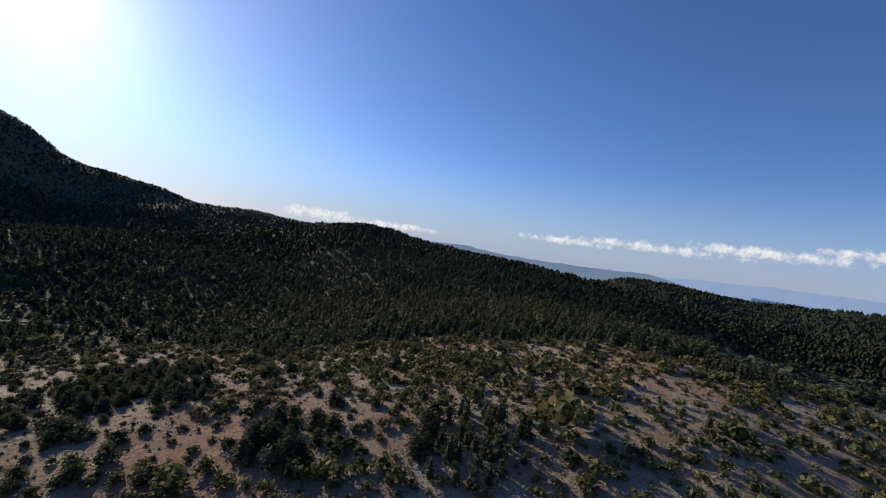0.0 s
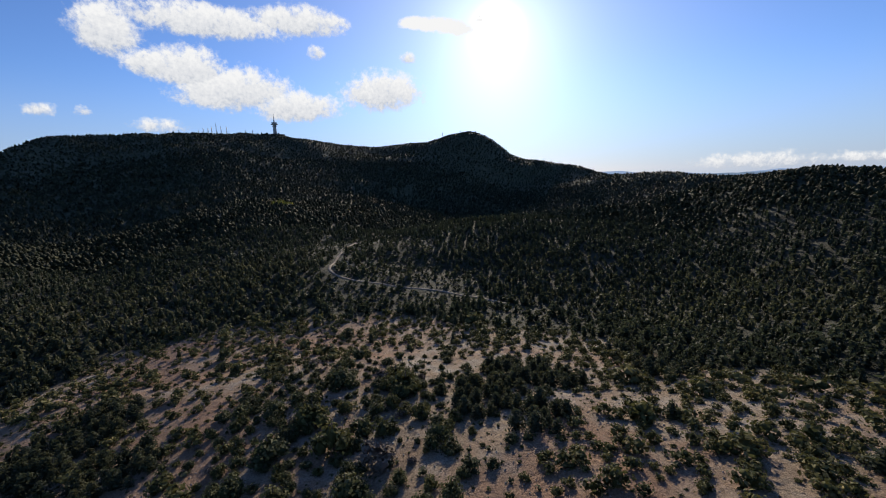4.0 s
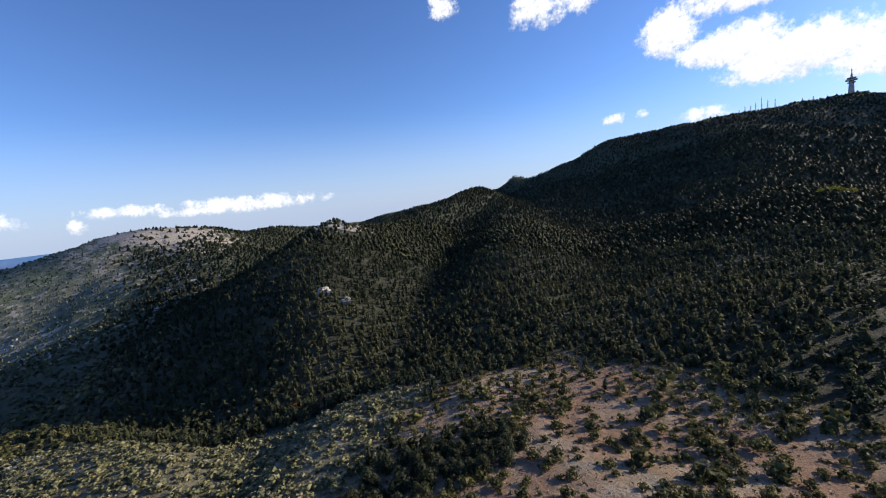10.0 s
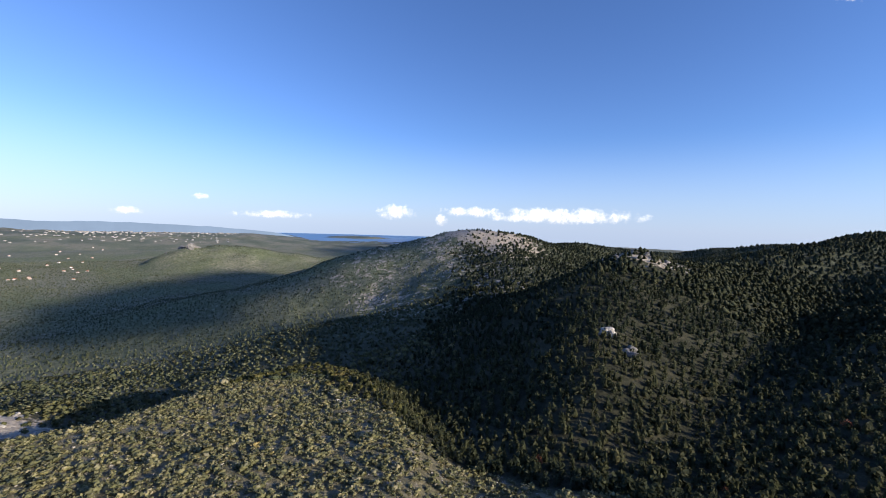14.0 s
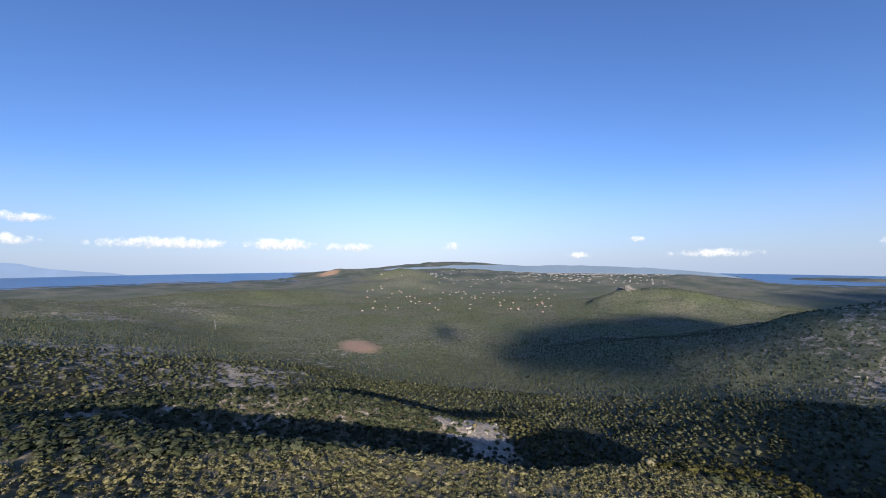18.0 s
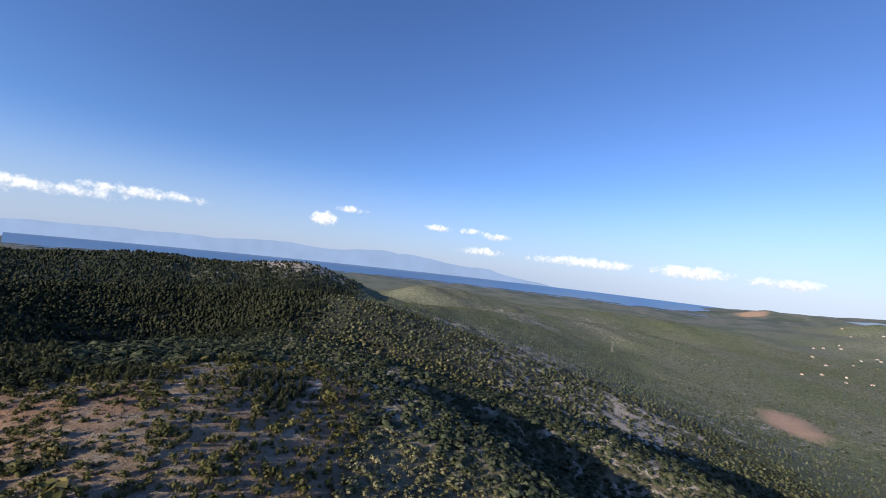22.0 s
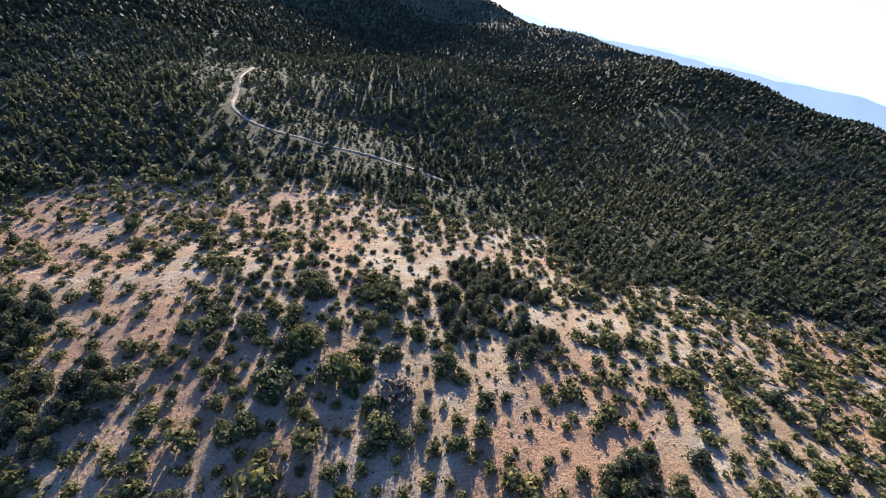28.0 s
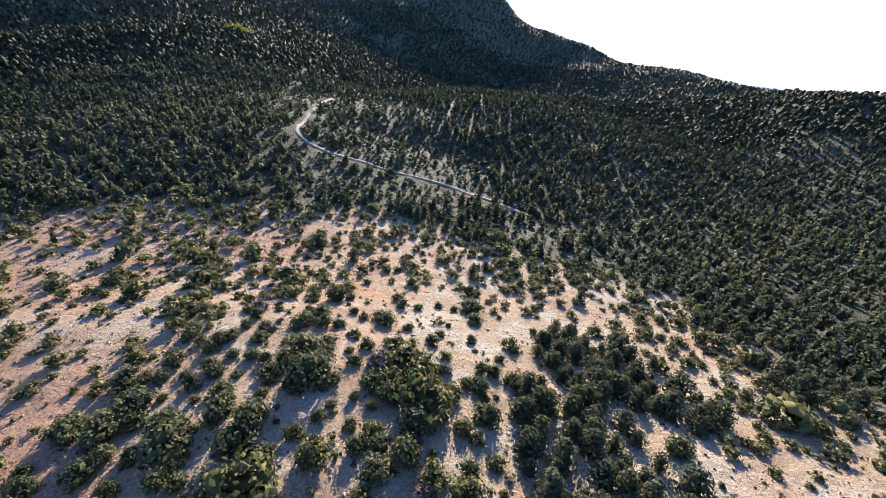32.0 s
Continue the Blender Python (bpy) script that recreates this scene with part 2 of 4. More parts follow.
def base_height(x, y):
    """The valley floors between the hills."""
    d = np.hypot(x, y)
    out = np.interp(d, [0, 150, 400, 800, 1500, 2500, 2850, 3050, 3200, 5200], [-120, -115, -150, -176, -176, -160, -139, -131, -137, -170])
    az = np.degrees(np.arctan2(-x, y))
    north = np.interp(np.abs(az - 5), [0, 55, 85, 180], [1, 1, 0, 0])
    out = out + np.clip((d - 2500) / 500, 0, 1) * 34 * np.clip(np.minimum(az - 112, 172 - az) / 8, 0, 1)
    return out * (1 - north) + north * np.interp(d, [0, 300, 800, 2000, 5000], [-105, -92, -80, -120, -180])


def height(x, y):
    x, y = np.asarray(x, float), np.asarray(y, float)
    d = np.hypot(x, y)
    wx, wy = x + 0.03 * d * rough(x, y, 130, 5), y + 0.03 * d * rough(x, y, 130, 9)
    k, base = 6.0, base_height(x, y)
    total = np.exp(np.clip(base / k, -80, 80))
    for name, (pts, left, right, width) in LANDFORMS.items():
        line = LINES[name]
        (x0, y0), (x1, y1) = line[:, :2].min(axis=0), line[:, :2].max(axis=0)
        away = np.hypot(np.maximum(np.maximum(x0 - wx, wx - x1), 0), np.maximum(np.maximum(y0 - wy, wy - y1), 0))
        reach = line[:, 2].max() - min(left, right) * np.maximum(away - width - (line[:, 3].max() if line.shape[1] > 3 else 0), 0) > base - 24
        if reach.any():
            total[reach] += np.exp(np.clip(ridge(wx[reach], wy[reach], line, left, right, width) / k, -80, 80))
    h = k * np.log(total)
    far = np.clip((d - 60) / 500, 0, 1)
    return h + rough(x, y, 90, 21) * 5.5 * far + rough(x, y, 24, 31) * (0.8 + 1.8 * far) + rough(x, y, 6, 41, 2) * 0.25


# ---- land cover ----
BARE = [(-50, 20), (-66, 48), (-84, 66), (-108, 92), (-118, 125), (-100, 156), (-60, 158), (-28, 147), (2, 144), (28, 128), (58, 112), (70, 90), (66, 66), (80, 46), (98, 22), (106, -8), (97, -42), (92, -72), (94, -114), (72, -132), (38, -124), (14, -96), (2, -60), (-14, -26), (-34, 0)]
SCRUB = [(-50, 20), (-66, 48), (-84, 66), (-108, 92), (-122, 104), (-136, 82), (-166, 36), (-200, 2), (-240, -36), (-250, -52), (-235, -64), (-197, -92), (-134, -94), (-60, -128), (0, -152), (46, -140), (14, -96), (2, -60), (-14, -26), (-34, 0)]
# places x, y, radius: clumps of firs on the bare top, and thin stands on the opposite slope
CLUMPS = [(13, 58, 10), (26, 71, 11), (32, 62, 6), (18, 44, 6), (11, 12, 7), (20, -14, 9), (57, -97, 12), (47, -88, 8), (88, -64, 9), (-79, 70, 12), (-74, 85, 11), (-57, 60, 8), (68, 80, 9), (60, 62, 7)]
THIN = [(10, 203, 52), (55, 142, 24), (-12, 296, 40), (60, 120, 16), (30, 272, 24), (79, 142, 14)]


def inside(x, y, corners):
    """Signed distance to a closed outline, positive inside."""
    x, y = np.asarray(x, float), np.asarray(y, float)
    odd, best = np.zeros(x.shape, bool), np.full(x.shape, 1e9)
    for (ax, ay), (bx, by) in zip(corners, corners[1:] + corners[:1]):
        dx, dy = bx - ax, by - ay
        s = np.clip(((x - ax) * dx + (y - ay) * dy) / (dx * dx + dy * dy), 0, 1)
        best = np.minimum(best, np.hypot(x - ax - s * dx, y - ay - s * dy))
        odd ^= ((ay > y) != (by > y)) & (x < dx * (y - ay) / (dy if dy else 1e-9) + ax)
    return np.where(odd, best, -best)


def spots(x, y, places, soft=4.0):
    out = np.zeros(np.shape(x))
    for cx, cy, r in places:
        out = np.maximum(out, np.clip((r - np.hypot(x - cx, y - cy)) / soft + 0.5, 0, 1))
    return out


def cover(x, y):
    """How bare and how scrubby the ground is, from 0 to 1."""
    x, y = np.asarray(x, float), np.asarray(y, float)
    near = np.hypot(x, y) < 420
    bare, scrub = np.zeros(x.shape), np.zeros(x.shape)
    u, v = x[near], y[near]
    wob = rough(u, v, 30, 51) * 9 + rough(u, v, 9, 55) * 5
    bare[near] = np.clip((inside(u, v, BARE) + wob) / 7 + 0.5, 0, 1)
    q = inside(u, v, SCRUB)
    south = np.clip((-v - 20 - 0.25 * np.abs(u)) / 20, 0, 1) * (v < 20)
    south = south * np.clip((300 - np.hypot(u, v)) / 60, 0, 1)
    scrub[near] = np.maximum(np.clip((q + 4 + wob) / 10, 0, 1), np.clip(south * 0.8 + 0.35 * rough(u, v, 18, 57), 0, 0.75)) * (1 - bare[near])
    return bare, scrub


# ---- materials ----
def material(name, rough_value=0.9):
    m = bpy.data.materials.new(name)
    m.use_nodes = True
    n, l = m.node_tree.nodes, m.node_tree.links
    b = n["Principled BSDF"]
    b.inputs["Roughness"].default_value = rough_value
    b.inputs["Specular IOR Level"].default_value = 0.25
    return m, n, l, b


def noise_node(n, l, scale, detail=4.0, rough_amount=0.6, coords=None):
    t = n.new("ShaderNodeTexNoise")
    t.inputs["Scale"].default_value, t.inputs["Detail"].default_value, t.inputs["Roughness"].default_value = scale, detail, rough_amount
    l.new(coords if coords else n.new("ShaderNodeTexCoord").outputs["Object"], t.inputs["Vector"])
    return t.outputs["Fac"]


def ramp(n, l, fac, *stops):
    r = n.new("ShaderNodeValToRGB")
    e = r.color_ramp.elements
    while len(e) < len(stops):
        e.new(0.5)
    for s, (p, c) in zip(e, stops):
        s.position, s.color = p, (*c, 1)
    l.new(fac, r.inputs["Fac"])
    return r.outputs["Color"]


def mix(n, l, fac, a, b, mode="MIX"):
    m = n.new("ShaderNodeMix")
    m.data_type, m.blend_type = "RGBA", mode
    for value, slot in ((fac, m.inputs[0]), (a, m.inputs[6]), (b, m.inputs[7])):
        if isinstance(value, (int, float)):
            slot.default_value = value
        elif isinstance(value, tuple):
            slot.default_value = (*value, 1)
        else:
            l.new(value, slot)
    return m.outputs[2]


def bump(n, l, b, fac, strength, distance):
    k = n.new("ShaderNodeBump")
    k.inputs["Strength"].default_value, k.inputs["Distance"].default_value = strength, distance
    l.new(fac, k.inputs["Height"])
    l.new(k.outputs[0], b.inputs["Normal"])


def mask(n, name):
    a = n.new("ShaderNodeAttribute")
    a.attribute_name = name
    return a.outputs["Fac"]


def ground_material():
    m, n, l, b = material("stony_ground", 0.95)
    fine, mid, wide = noise_node(n, l, 3.2, 8, 0.75), noise_node(n, l, 0.16, 5), noise_node(n, l, 0.03, 4)
    soil = ramp(n, l, mid, (0.3, (0.25, 0.17, 0.106)), (0.5, (0.28, 0.212, 0.142)), (0.66, (0.325, 0.28, 0.218)))
    soil = mix(n, l, ramp(n, l, wide, (0.47, (0, 0, 0)), (0.64, (0.85, 0.85, 0.85))), soil, (0.275, 0.16, 0.098))
    stones = ramp(n, l, fine, (0.38, (0.5, 0.5, 0.5)), (0.52, (1.0, 1.0, 1.0)), (0.66, (1.25, 1.26, 1.26)))
    soil = mix(n, l, 1.0, soil, stones, "MULTIPLY")
    # forest floor, coloured darker so lit gaps between trees read as shade
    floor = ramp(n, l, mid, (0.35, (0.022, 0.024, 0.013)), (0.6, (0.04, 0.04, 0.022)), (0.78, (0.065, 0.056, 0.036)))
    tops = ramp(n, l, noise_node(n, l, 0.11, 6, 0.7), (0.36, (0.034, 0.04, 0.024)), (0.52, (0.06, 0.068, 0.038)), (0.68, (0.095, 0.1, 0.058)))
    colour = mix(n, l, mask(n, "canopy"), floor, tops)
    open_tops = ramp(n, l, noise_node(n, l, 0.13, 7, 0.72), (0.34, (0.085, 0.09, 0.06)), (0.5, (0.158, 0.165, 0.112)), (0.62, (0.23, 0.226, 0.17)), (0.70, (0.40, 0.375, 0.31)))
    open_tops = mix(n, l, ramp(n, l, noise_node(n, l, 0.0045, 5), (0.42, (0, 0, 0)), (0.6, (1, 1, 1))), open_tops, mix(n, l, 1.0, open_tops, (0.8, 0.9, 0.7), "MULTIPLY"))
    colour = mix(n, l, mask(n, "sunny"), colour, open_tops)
    scrubby = ramp(n, l, noise_node(n, l, 0.33, 7, 0.7), (0.35, (0.10, 0.092, 0.052)), (0.54, (0.17, 0.15, 0.092)), (0.63, (0.27, 0.235, 0.175)), (0.72, (0.44, 0.40, 0.34)))
    colour = mix(n, l, mask(n, "scrub"), colour, scrubby)
    colour = mix(n, l, mask(n, "bare"), colour, soil)
    # far plain, greyed by distance: its haze is put into the colour
    hazed_plain = ramp(n, l, noise_node(n, l, 0.006, 6, 0.6), (0.38, (0.085, 0.105, 0.08)), (0.5, (0.13, 0.145, 0.115)), (0.58, (0.19, 0.185, 0.15)), (0.66, (0.11, 0.125, 0.095)))
    colour = mix(n, l, mask(n, "plain"), colour, hazed_plain)
    rock = ramp(n, l, noise_node(n, l, 0.4, 8, 0.7), (0.3, (0.17, 0.145, 0.115)), (0.5, (0.37, 0.32, 0.26)), (0.7, (0.55, 0.49, 0.41)))
    speck = n.new("ShaderNodeMath")
    speck.operation = "MULTIPLY_ADD"
    speck.inputs[1].default_value = 0.42
    l.new(mask(n, "rock"), speck.inputs[0])
    l.new(noise_node(n, l, 0.085, 9, 0.72), speck.inputs[2])
    colour = mix(n, l, ramp(n, l, speck.outputs[0], (0.705, (0, 0, 0)), (0.76, (1, 1, 1))), colour, rock)
    colour = mix(n, l, mask(n, "field"), colour, ramp(n, l, mid, (0.3, (0.38, 0.24, 0.155)), (0.7, (0.48, 0.33, 0.225))))
    l.new(colour, b.inputs["Base Color"])
    bump(n, l, b, noise_node(n, l, 0.35, 8, 0.7), 0.9, 1.2)
    return m


def leaf_material(name, dark, light, dry, thin=0.3):
    m, n, l, b = material(name, 0.75)
    g = n.new("ShaderNodeNewGeometry")
    tint = mask(n, "tint")
    c = ramp(n, l, g.outputs["Random Per Island"], (0.0, dark), (0.7, light), (1.0, dry))
    c = mix(n, l, 1.0, c, ramp(n, l, tint, (0.0, (0.7, 0.75, 0.7)), (0.6, (1.0, 1.0, 1.0)), (0.9, (1.2, 1.17, 1.0)), (1.0, (1.6, 1.3, 0.9))), "MULTIPLY")
    own = n.new("ShaderNodeObjectInfo")
    c = mix(n, l, 1.0, c, ramp(n, l, own.outputs["Random"], (0.0, (0.75, 0.8, 0.8)), (0.5, (1.0, 1.0, 1.0)), (1.0, (1.35, 1.2, 1.0))), "MULTIPLY")
    l.new(c, b.inputs["Base Color"])
    b.inputs["Specular IOR Level"].default_value = 0.14
    b.inputs["Roughness"].default_value = 0.7
    t = n.new("ShaderNodeBsdfTranslucent")
    l.new(c, t.inputs["Color"])
    s = n.new("ShaderNodeMixShader")
    s.inputs[0].default_value = thin
    l.new(b.outputs[0], s.inputs[1])
    l.new(t.outputs[0], s.inputs[2])
    l.new(s.outputs[0], n["Material Output"].inputs["Surface"])
    return m


def plain_material(name, low, high, scale, rough_value=0.85, relief=0.0, metal=0.0):
    m, n, l, b = material(name, rough_value)
    f = noise_node(n, l, scale, 6)
    l.new(ramp(n, l, f, (0.3, low), (0.7, high)), b.inputs["Base Color"])
    b.inputs["Metallic"].default_value = metal
    if relief:
        bump(n, l, b, f, 0.8, relief)
    return m


M_GROUND = ground_material()
M_FIR = leaf_material("fir_needles", (0.044, 0.052, 0.03), (0.07, 0.08, 0.046), (0.1, 0.104, 0.062), 0.45)
M_BUSH = leaf_material("juniper_leaves", (0.053, 0.06, 0.025), (0.112, 0.116, 0.05), (0.18, 0.166, 0.086))
M_SCRUB = leaf_material("scrub_leaves", (0.13, 0.128, 0.063), (0.228, 0.214, 0.11), (0.32, 0.282, 0.188), 0.15)
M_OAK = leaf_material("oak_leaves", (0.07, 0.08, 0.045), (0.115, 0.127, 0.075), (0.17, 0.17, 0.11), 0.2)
M_BARK = plain_material("grey_bark", (0.07, 0.055, 0.045), (0.17, 0.14, 0.115), 6, 0.95, 0.03)
M_ROCK = plain_material("pale_limestone", (0.19, 0.175, 0.155), (0.50, 0.465, 0.415), 0.9, 0.95, 0.5)
M_CRAG = plain_material("grey_crag", (0.09, 0.088, 0.085), (0.30, 0.285, 0.265), 0.12, 0.95, 2.0)
M_CONCRETE = plain_material("weathered_concrete", (0.30, 0.30, 0.29), (0.42, 0.41, 0.39), 0.3, 0.9, 0.02)
M_STEEL = plain_material("galvanised_steel", (0.25, 0.26, 0.27), (0.36, 0.37, 0.38), 1.0, 0.5, 0.0, 0.6)


# ---- builders ----
def mesh_from(name, verts, tris, mat, floats=None):
    """A mesh from arrays of places and corners, with per-vertex numbers."""
    verts, tris = np.asarray(verts, np.float32), np.asarray(tris, np.int32)
    k = tris.shape[1]
    me = bpy.data.meshes.new(name)
    me.vertices.add(len(verts))
    me.vertices.foreach_set("co", verts.ravel())
    me.loops.add(tris.size)
    me.loops.foreach_set("vertex_index", tris.ravel())
    me.polygons.add(len(tris))
    me.polygons.foreach_set("loop_start", np.arange(0, tris.size, k, dtype=np.int32))
    me.update(calc_edges=True)
    for key, values in (floats or {}).items():
        me.attributes.new(key, "FLOAT", "POINT").data.foreach_set("value", np.asarray(values, np.float32))
    me.materials.append(mat)
    return me


def part(name, bm, mat, parent, label=""):
    me = bpy.data.meshes.new(name)
    bm.to_mesh(me)
    bm.free()
    me.materials.append(mat)
    ob = new(name, me)
    ob.parent = parent
    return tagged(ob, label)


def part_mesh(name, me, parent, label=""):
    ob = new(name, me)
    ob.parent = parent
    return tagged(ob, label)


# ---- ground ----
CENTRE = (-20.0, 20.0)
N_AZ, N_R = 740, 270
az_steps = np.linspace(0, 2 * np.pi, N_AZ, endpoint=False)
radii = np.concatenate([np.linspace(0, 150, 90, endpoint=False), 150 * (4930 / 150) ** np.linspace(0, 1, N_R - 90)])
RR, AA = np.meshgrid(radii, az_steps, indexing="ij")
GX, GY = CENTRE[0] - RR * np.sin(AA), CENTRE[1] + RR * np.cos(AA)
GZ = height(GX, GY)
SEA = -134.0


def sector(az, a, b, soft=4.0):
    """1 where the heading lies between a and b degrees."""
    w = (b - a) % 360
    q = (az - a) % 360
    inside = np.minimum(q, w - q)
    return np.clip(inside / soft, 0, 1)


def land_masks(x, y, z):
    d = np.hypot(x, y)
    bare, scrub = cover(x, y)
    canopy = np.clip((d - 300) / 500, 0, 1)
    rock = np.zeros(np.shape(x))
    # how much pale rock shows: bald hill, cliffs, white slabs, southern ribs
    for cx, cy, radius, amount in ((-885, 48, 110, 1.0), (-840, 60, 200, 0.55), (-640, -20, 260, 0.42), (-412, 190, 55, 0.62), (-412, 112, 55, 0.35), (-187, -179, 38, 0.9), (-60, -235, 150, 0.4), (60, -190, 160, 0.4), (690, -740, 190, 0.7), (760, -560, 200, 0.36),
                                   (840, -300, 200, 0.22), (-1437, -1076, 45, 0.95), (-760, -180, 130, 0.4), (598, -1075, 150, 0.28), (350, -1410, 130, 0.5), (240, -1100, 200, 0.5), (120, -560, 220, 0.5), (0, -420, 180, 0.5), (-150, -700, 280, 0.42), (-480, -900, 300, 0.34), (80, -1500, 300, 0.42), (-270, -1400, 300, 0.32)):
        q = np.hypot(x - cx, y - cy) / radius
        rock = np.maximum(rock, np.clip(amount * 1.25 * (1 - q * q), 0, amount))
    rock = np.clip(rock * (1 + 0.5 * rough(x, y, 60, 61)), 0, 1)
    field = np.clip(2 * (1.1 - np.hypot((x + 290) / 46, (y + 832) / 90) + 0.25 * rough(x, y, 40, 71)), 0, 1)
    field = np.maximum(field, np.clip(2 * (1.1 - np.hypot((x + 693) / 95, (y + 3153) / 75) + 0.3 * rough(x, y, 50, 73)), 0, 1))
    return bare, scrub, canopy, rock, field


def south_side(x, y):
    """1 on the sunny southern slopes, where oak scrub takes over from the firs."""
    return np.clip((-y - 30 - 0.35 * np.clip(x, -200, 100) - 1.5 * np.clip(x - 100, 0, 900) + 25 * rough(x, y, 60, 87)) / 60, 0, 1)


G_BARE, G_SCRUB, G_CANOPY, G_ROCK, G_FIELD = land_masks(GX, GY, GZ)
idx = np.arange(RR.size).reshape(RR.shape)
nxt = np.roll(idx, -1, axis=1)
quads = np.stack([idx[:-1], nxt[:-1], nxt[1:], idx[1:]], -1)[1:].reshape(-1, 4)
ring = quads[:, ::-1]
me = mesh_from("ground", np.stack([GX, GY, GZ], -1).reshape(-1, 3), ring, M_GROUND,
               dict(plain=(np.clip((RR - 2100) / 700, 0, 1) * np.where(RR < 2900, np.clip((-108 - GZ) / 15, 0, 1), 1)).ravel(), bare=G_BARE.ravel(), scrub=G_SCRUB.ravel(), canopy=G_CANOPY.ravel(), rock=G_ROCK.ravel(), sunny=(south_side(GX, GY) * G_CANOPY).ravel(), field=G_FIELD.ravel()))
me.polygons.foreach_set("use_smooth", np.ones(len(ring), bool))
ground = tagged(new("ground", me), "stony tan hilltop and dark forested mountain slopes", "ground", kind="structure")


# ---- plants ----
rng = np.random.default_rng(7)


def cards(centres, normals, size):
    """Folded leaf sprays: two triangles each, facing roughly along the normals."""
    n = len(centres)
    up = rng.normal(size=(n, 3))
    a = np.cross(normals, up)
    a /= np.linalg.norm(a, axis=1, keepdims=True) + 1e-9
    b = np.cross(normals, a)
    s = size * rng.uniform(0.6, 1.4, (n, 1))
    v = np.stack([centres - a * s, centres - b * s * 0.7 + normals * s * 0.25, centres + a * s, centres + b * s * 0.7 + normals * s * 0.25], 1).reshape(-1, 3)
    i = np.arange(n)[:, None] * 4
    return v, np.concatenate([i + [0, 1, 2], i + [0, 2, 3]])


def join(*pieces):
    vs, ts, at_v = [], [], 0
    for v, t in pieces:
        vs.append(v)
        ts.append(np.asarray(t) + at_v)
        at_v += len(v)
    return np.vstack(vs), np.vstack(ts)


def cone(rings, sides, jitter):
    """A closed, uneven body of revolution; rings of (height, radius)."""
    v, t = [], []
    for z, r in rings:
        turn = rng.uniform(0, 6.28)
        for k in range(sides):
            a = turn + 2 * np.pi * k / sides
            q = r * rng.uniform(1 - jitter, 1 + jitter)
            v.append((q * np.cos(a), q * np.sin(a), z + rng.uniform(-0.4, 0.4) * jitter * max(r, 0.2)))
    for i in range(len(rings) - 1):
        for k in range(sides):
            a, b = i * sides + k, i * sides + (k + 1) % sides
            t += [(a, b, b + sides), (a, b + sides, a + sides)]
    return np.array(v, float), np.array(t, int)


def fir_crown(n, size, sides=6, full=0.36, point=0.75):
    """Conical crown, 1 high and 0.6 wide, in uneven whorls."""
    u = rng.beta(1.1, 1.35, n) * 0.94 + 0.05
    whorl = 0.75 + 0.25 * np.cos(u * 40 + rng.uniform(0, 6))
    lean = rng.normal(0, 0.03, 2)
    a = rng.uniform(0, 6.283, n)
    lobe = 1 + 0.22 * np.cos(a * 3 + rng.uniform(0, 6)) + 0.12 * np.cos(a * 5 + u * 9)
    r = full * (1.02 - u) ** point * whorl * lobe * rng.uniform(0.55, 1.0, n) ** 0.5 * np.clip(u * 7, 0.5, 1)
    c = np.stack([r * np.cos(a) + lean[0] * u, r * np.sin(a) + lean[1] * u, u], -1)
    out = np.stack([np.cos(a), np.sin(a), np.full(n, 0.45)], -1) + rng.normal(0, 0.45, (n, 3))
    out /= np.linalg.norm(out, axis=1, keepdims=True)
    core = cone([(0.02, 0.1), (0.25, 0.16), (0.6, 0.09), (0.9, 0.01)], sides, 0.25)
    return join(cards(c, out, size), core)


def round_points(n):
    d = rng.normal(size=(n, 3))
    d /= np.linalg.norm(d, axis=1, keepdims=True)
    d[:, 2] = np.abs(d[:, 2])
    return d * [0.5, 0.5, 0.6] + [0, 0, 0.3], d


def bush_crown(n, size, lobes=6, tall=0.85, lift=0.0, sides=5, core=0.8):
    """Lumpy rounded crown about 1 wide, 1 high."""
    vs = []
    for k in range(lobes):
        a, q = k * 2.4 + rng.uniform(-0.5, 0.5), (0.0 if k == 0 else rng.uniform(0.16, 0.3))
        c = np.array([q * np.cos(a), q * np.sin(a), lift + tall * (0.5 if k == 0 else rng.uniform(0.16, 0.5))])
        r = 0.34 if k == 0 else rng.uniform(0.2, 0.3)
        m = n // lobes
        d = rng.normal(size=(m, 3))
        d /= np.linalg.norm(d, axis=1, keepdims=True)
        d[:, 2] = np.where(c[2] + d[:, 2] * r < lift + 0.02, -d[:, 2], d[:, 2])
        p = c + d * r * rng.uniform(0.7, 1.08, (m, 1))
        o = d + rng.normal(0, 0.4, (m, 3))
        o /= np.linalg.norm(o, axis=1, keepdims=True)
        vs.append(cards(p, o, size))
        vs.append(cone([(c[2] - 0.6 * r, 0.5 * core * r), (c[2], core * r), (c[2] + 0.8 * core * r, 0.35 * core * r)], sides, 0.2))
        b = vs[-1][0]
        b[:, 0] += c[0]
        b[:, 1] += c[1]
    return join(*vs)


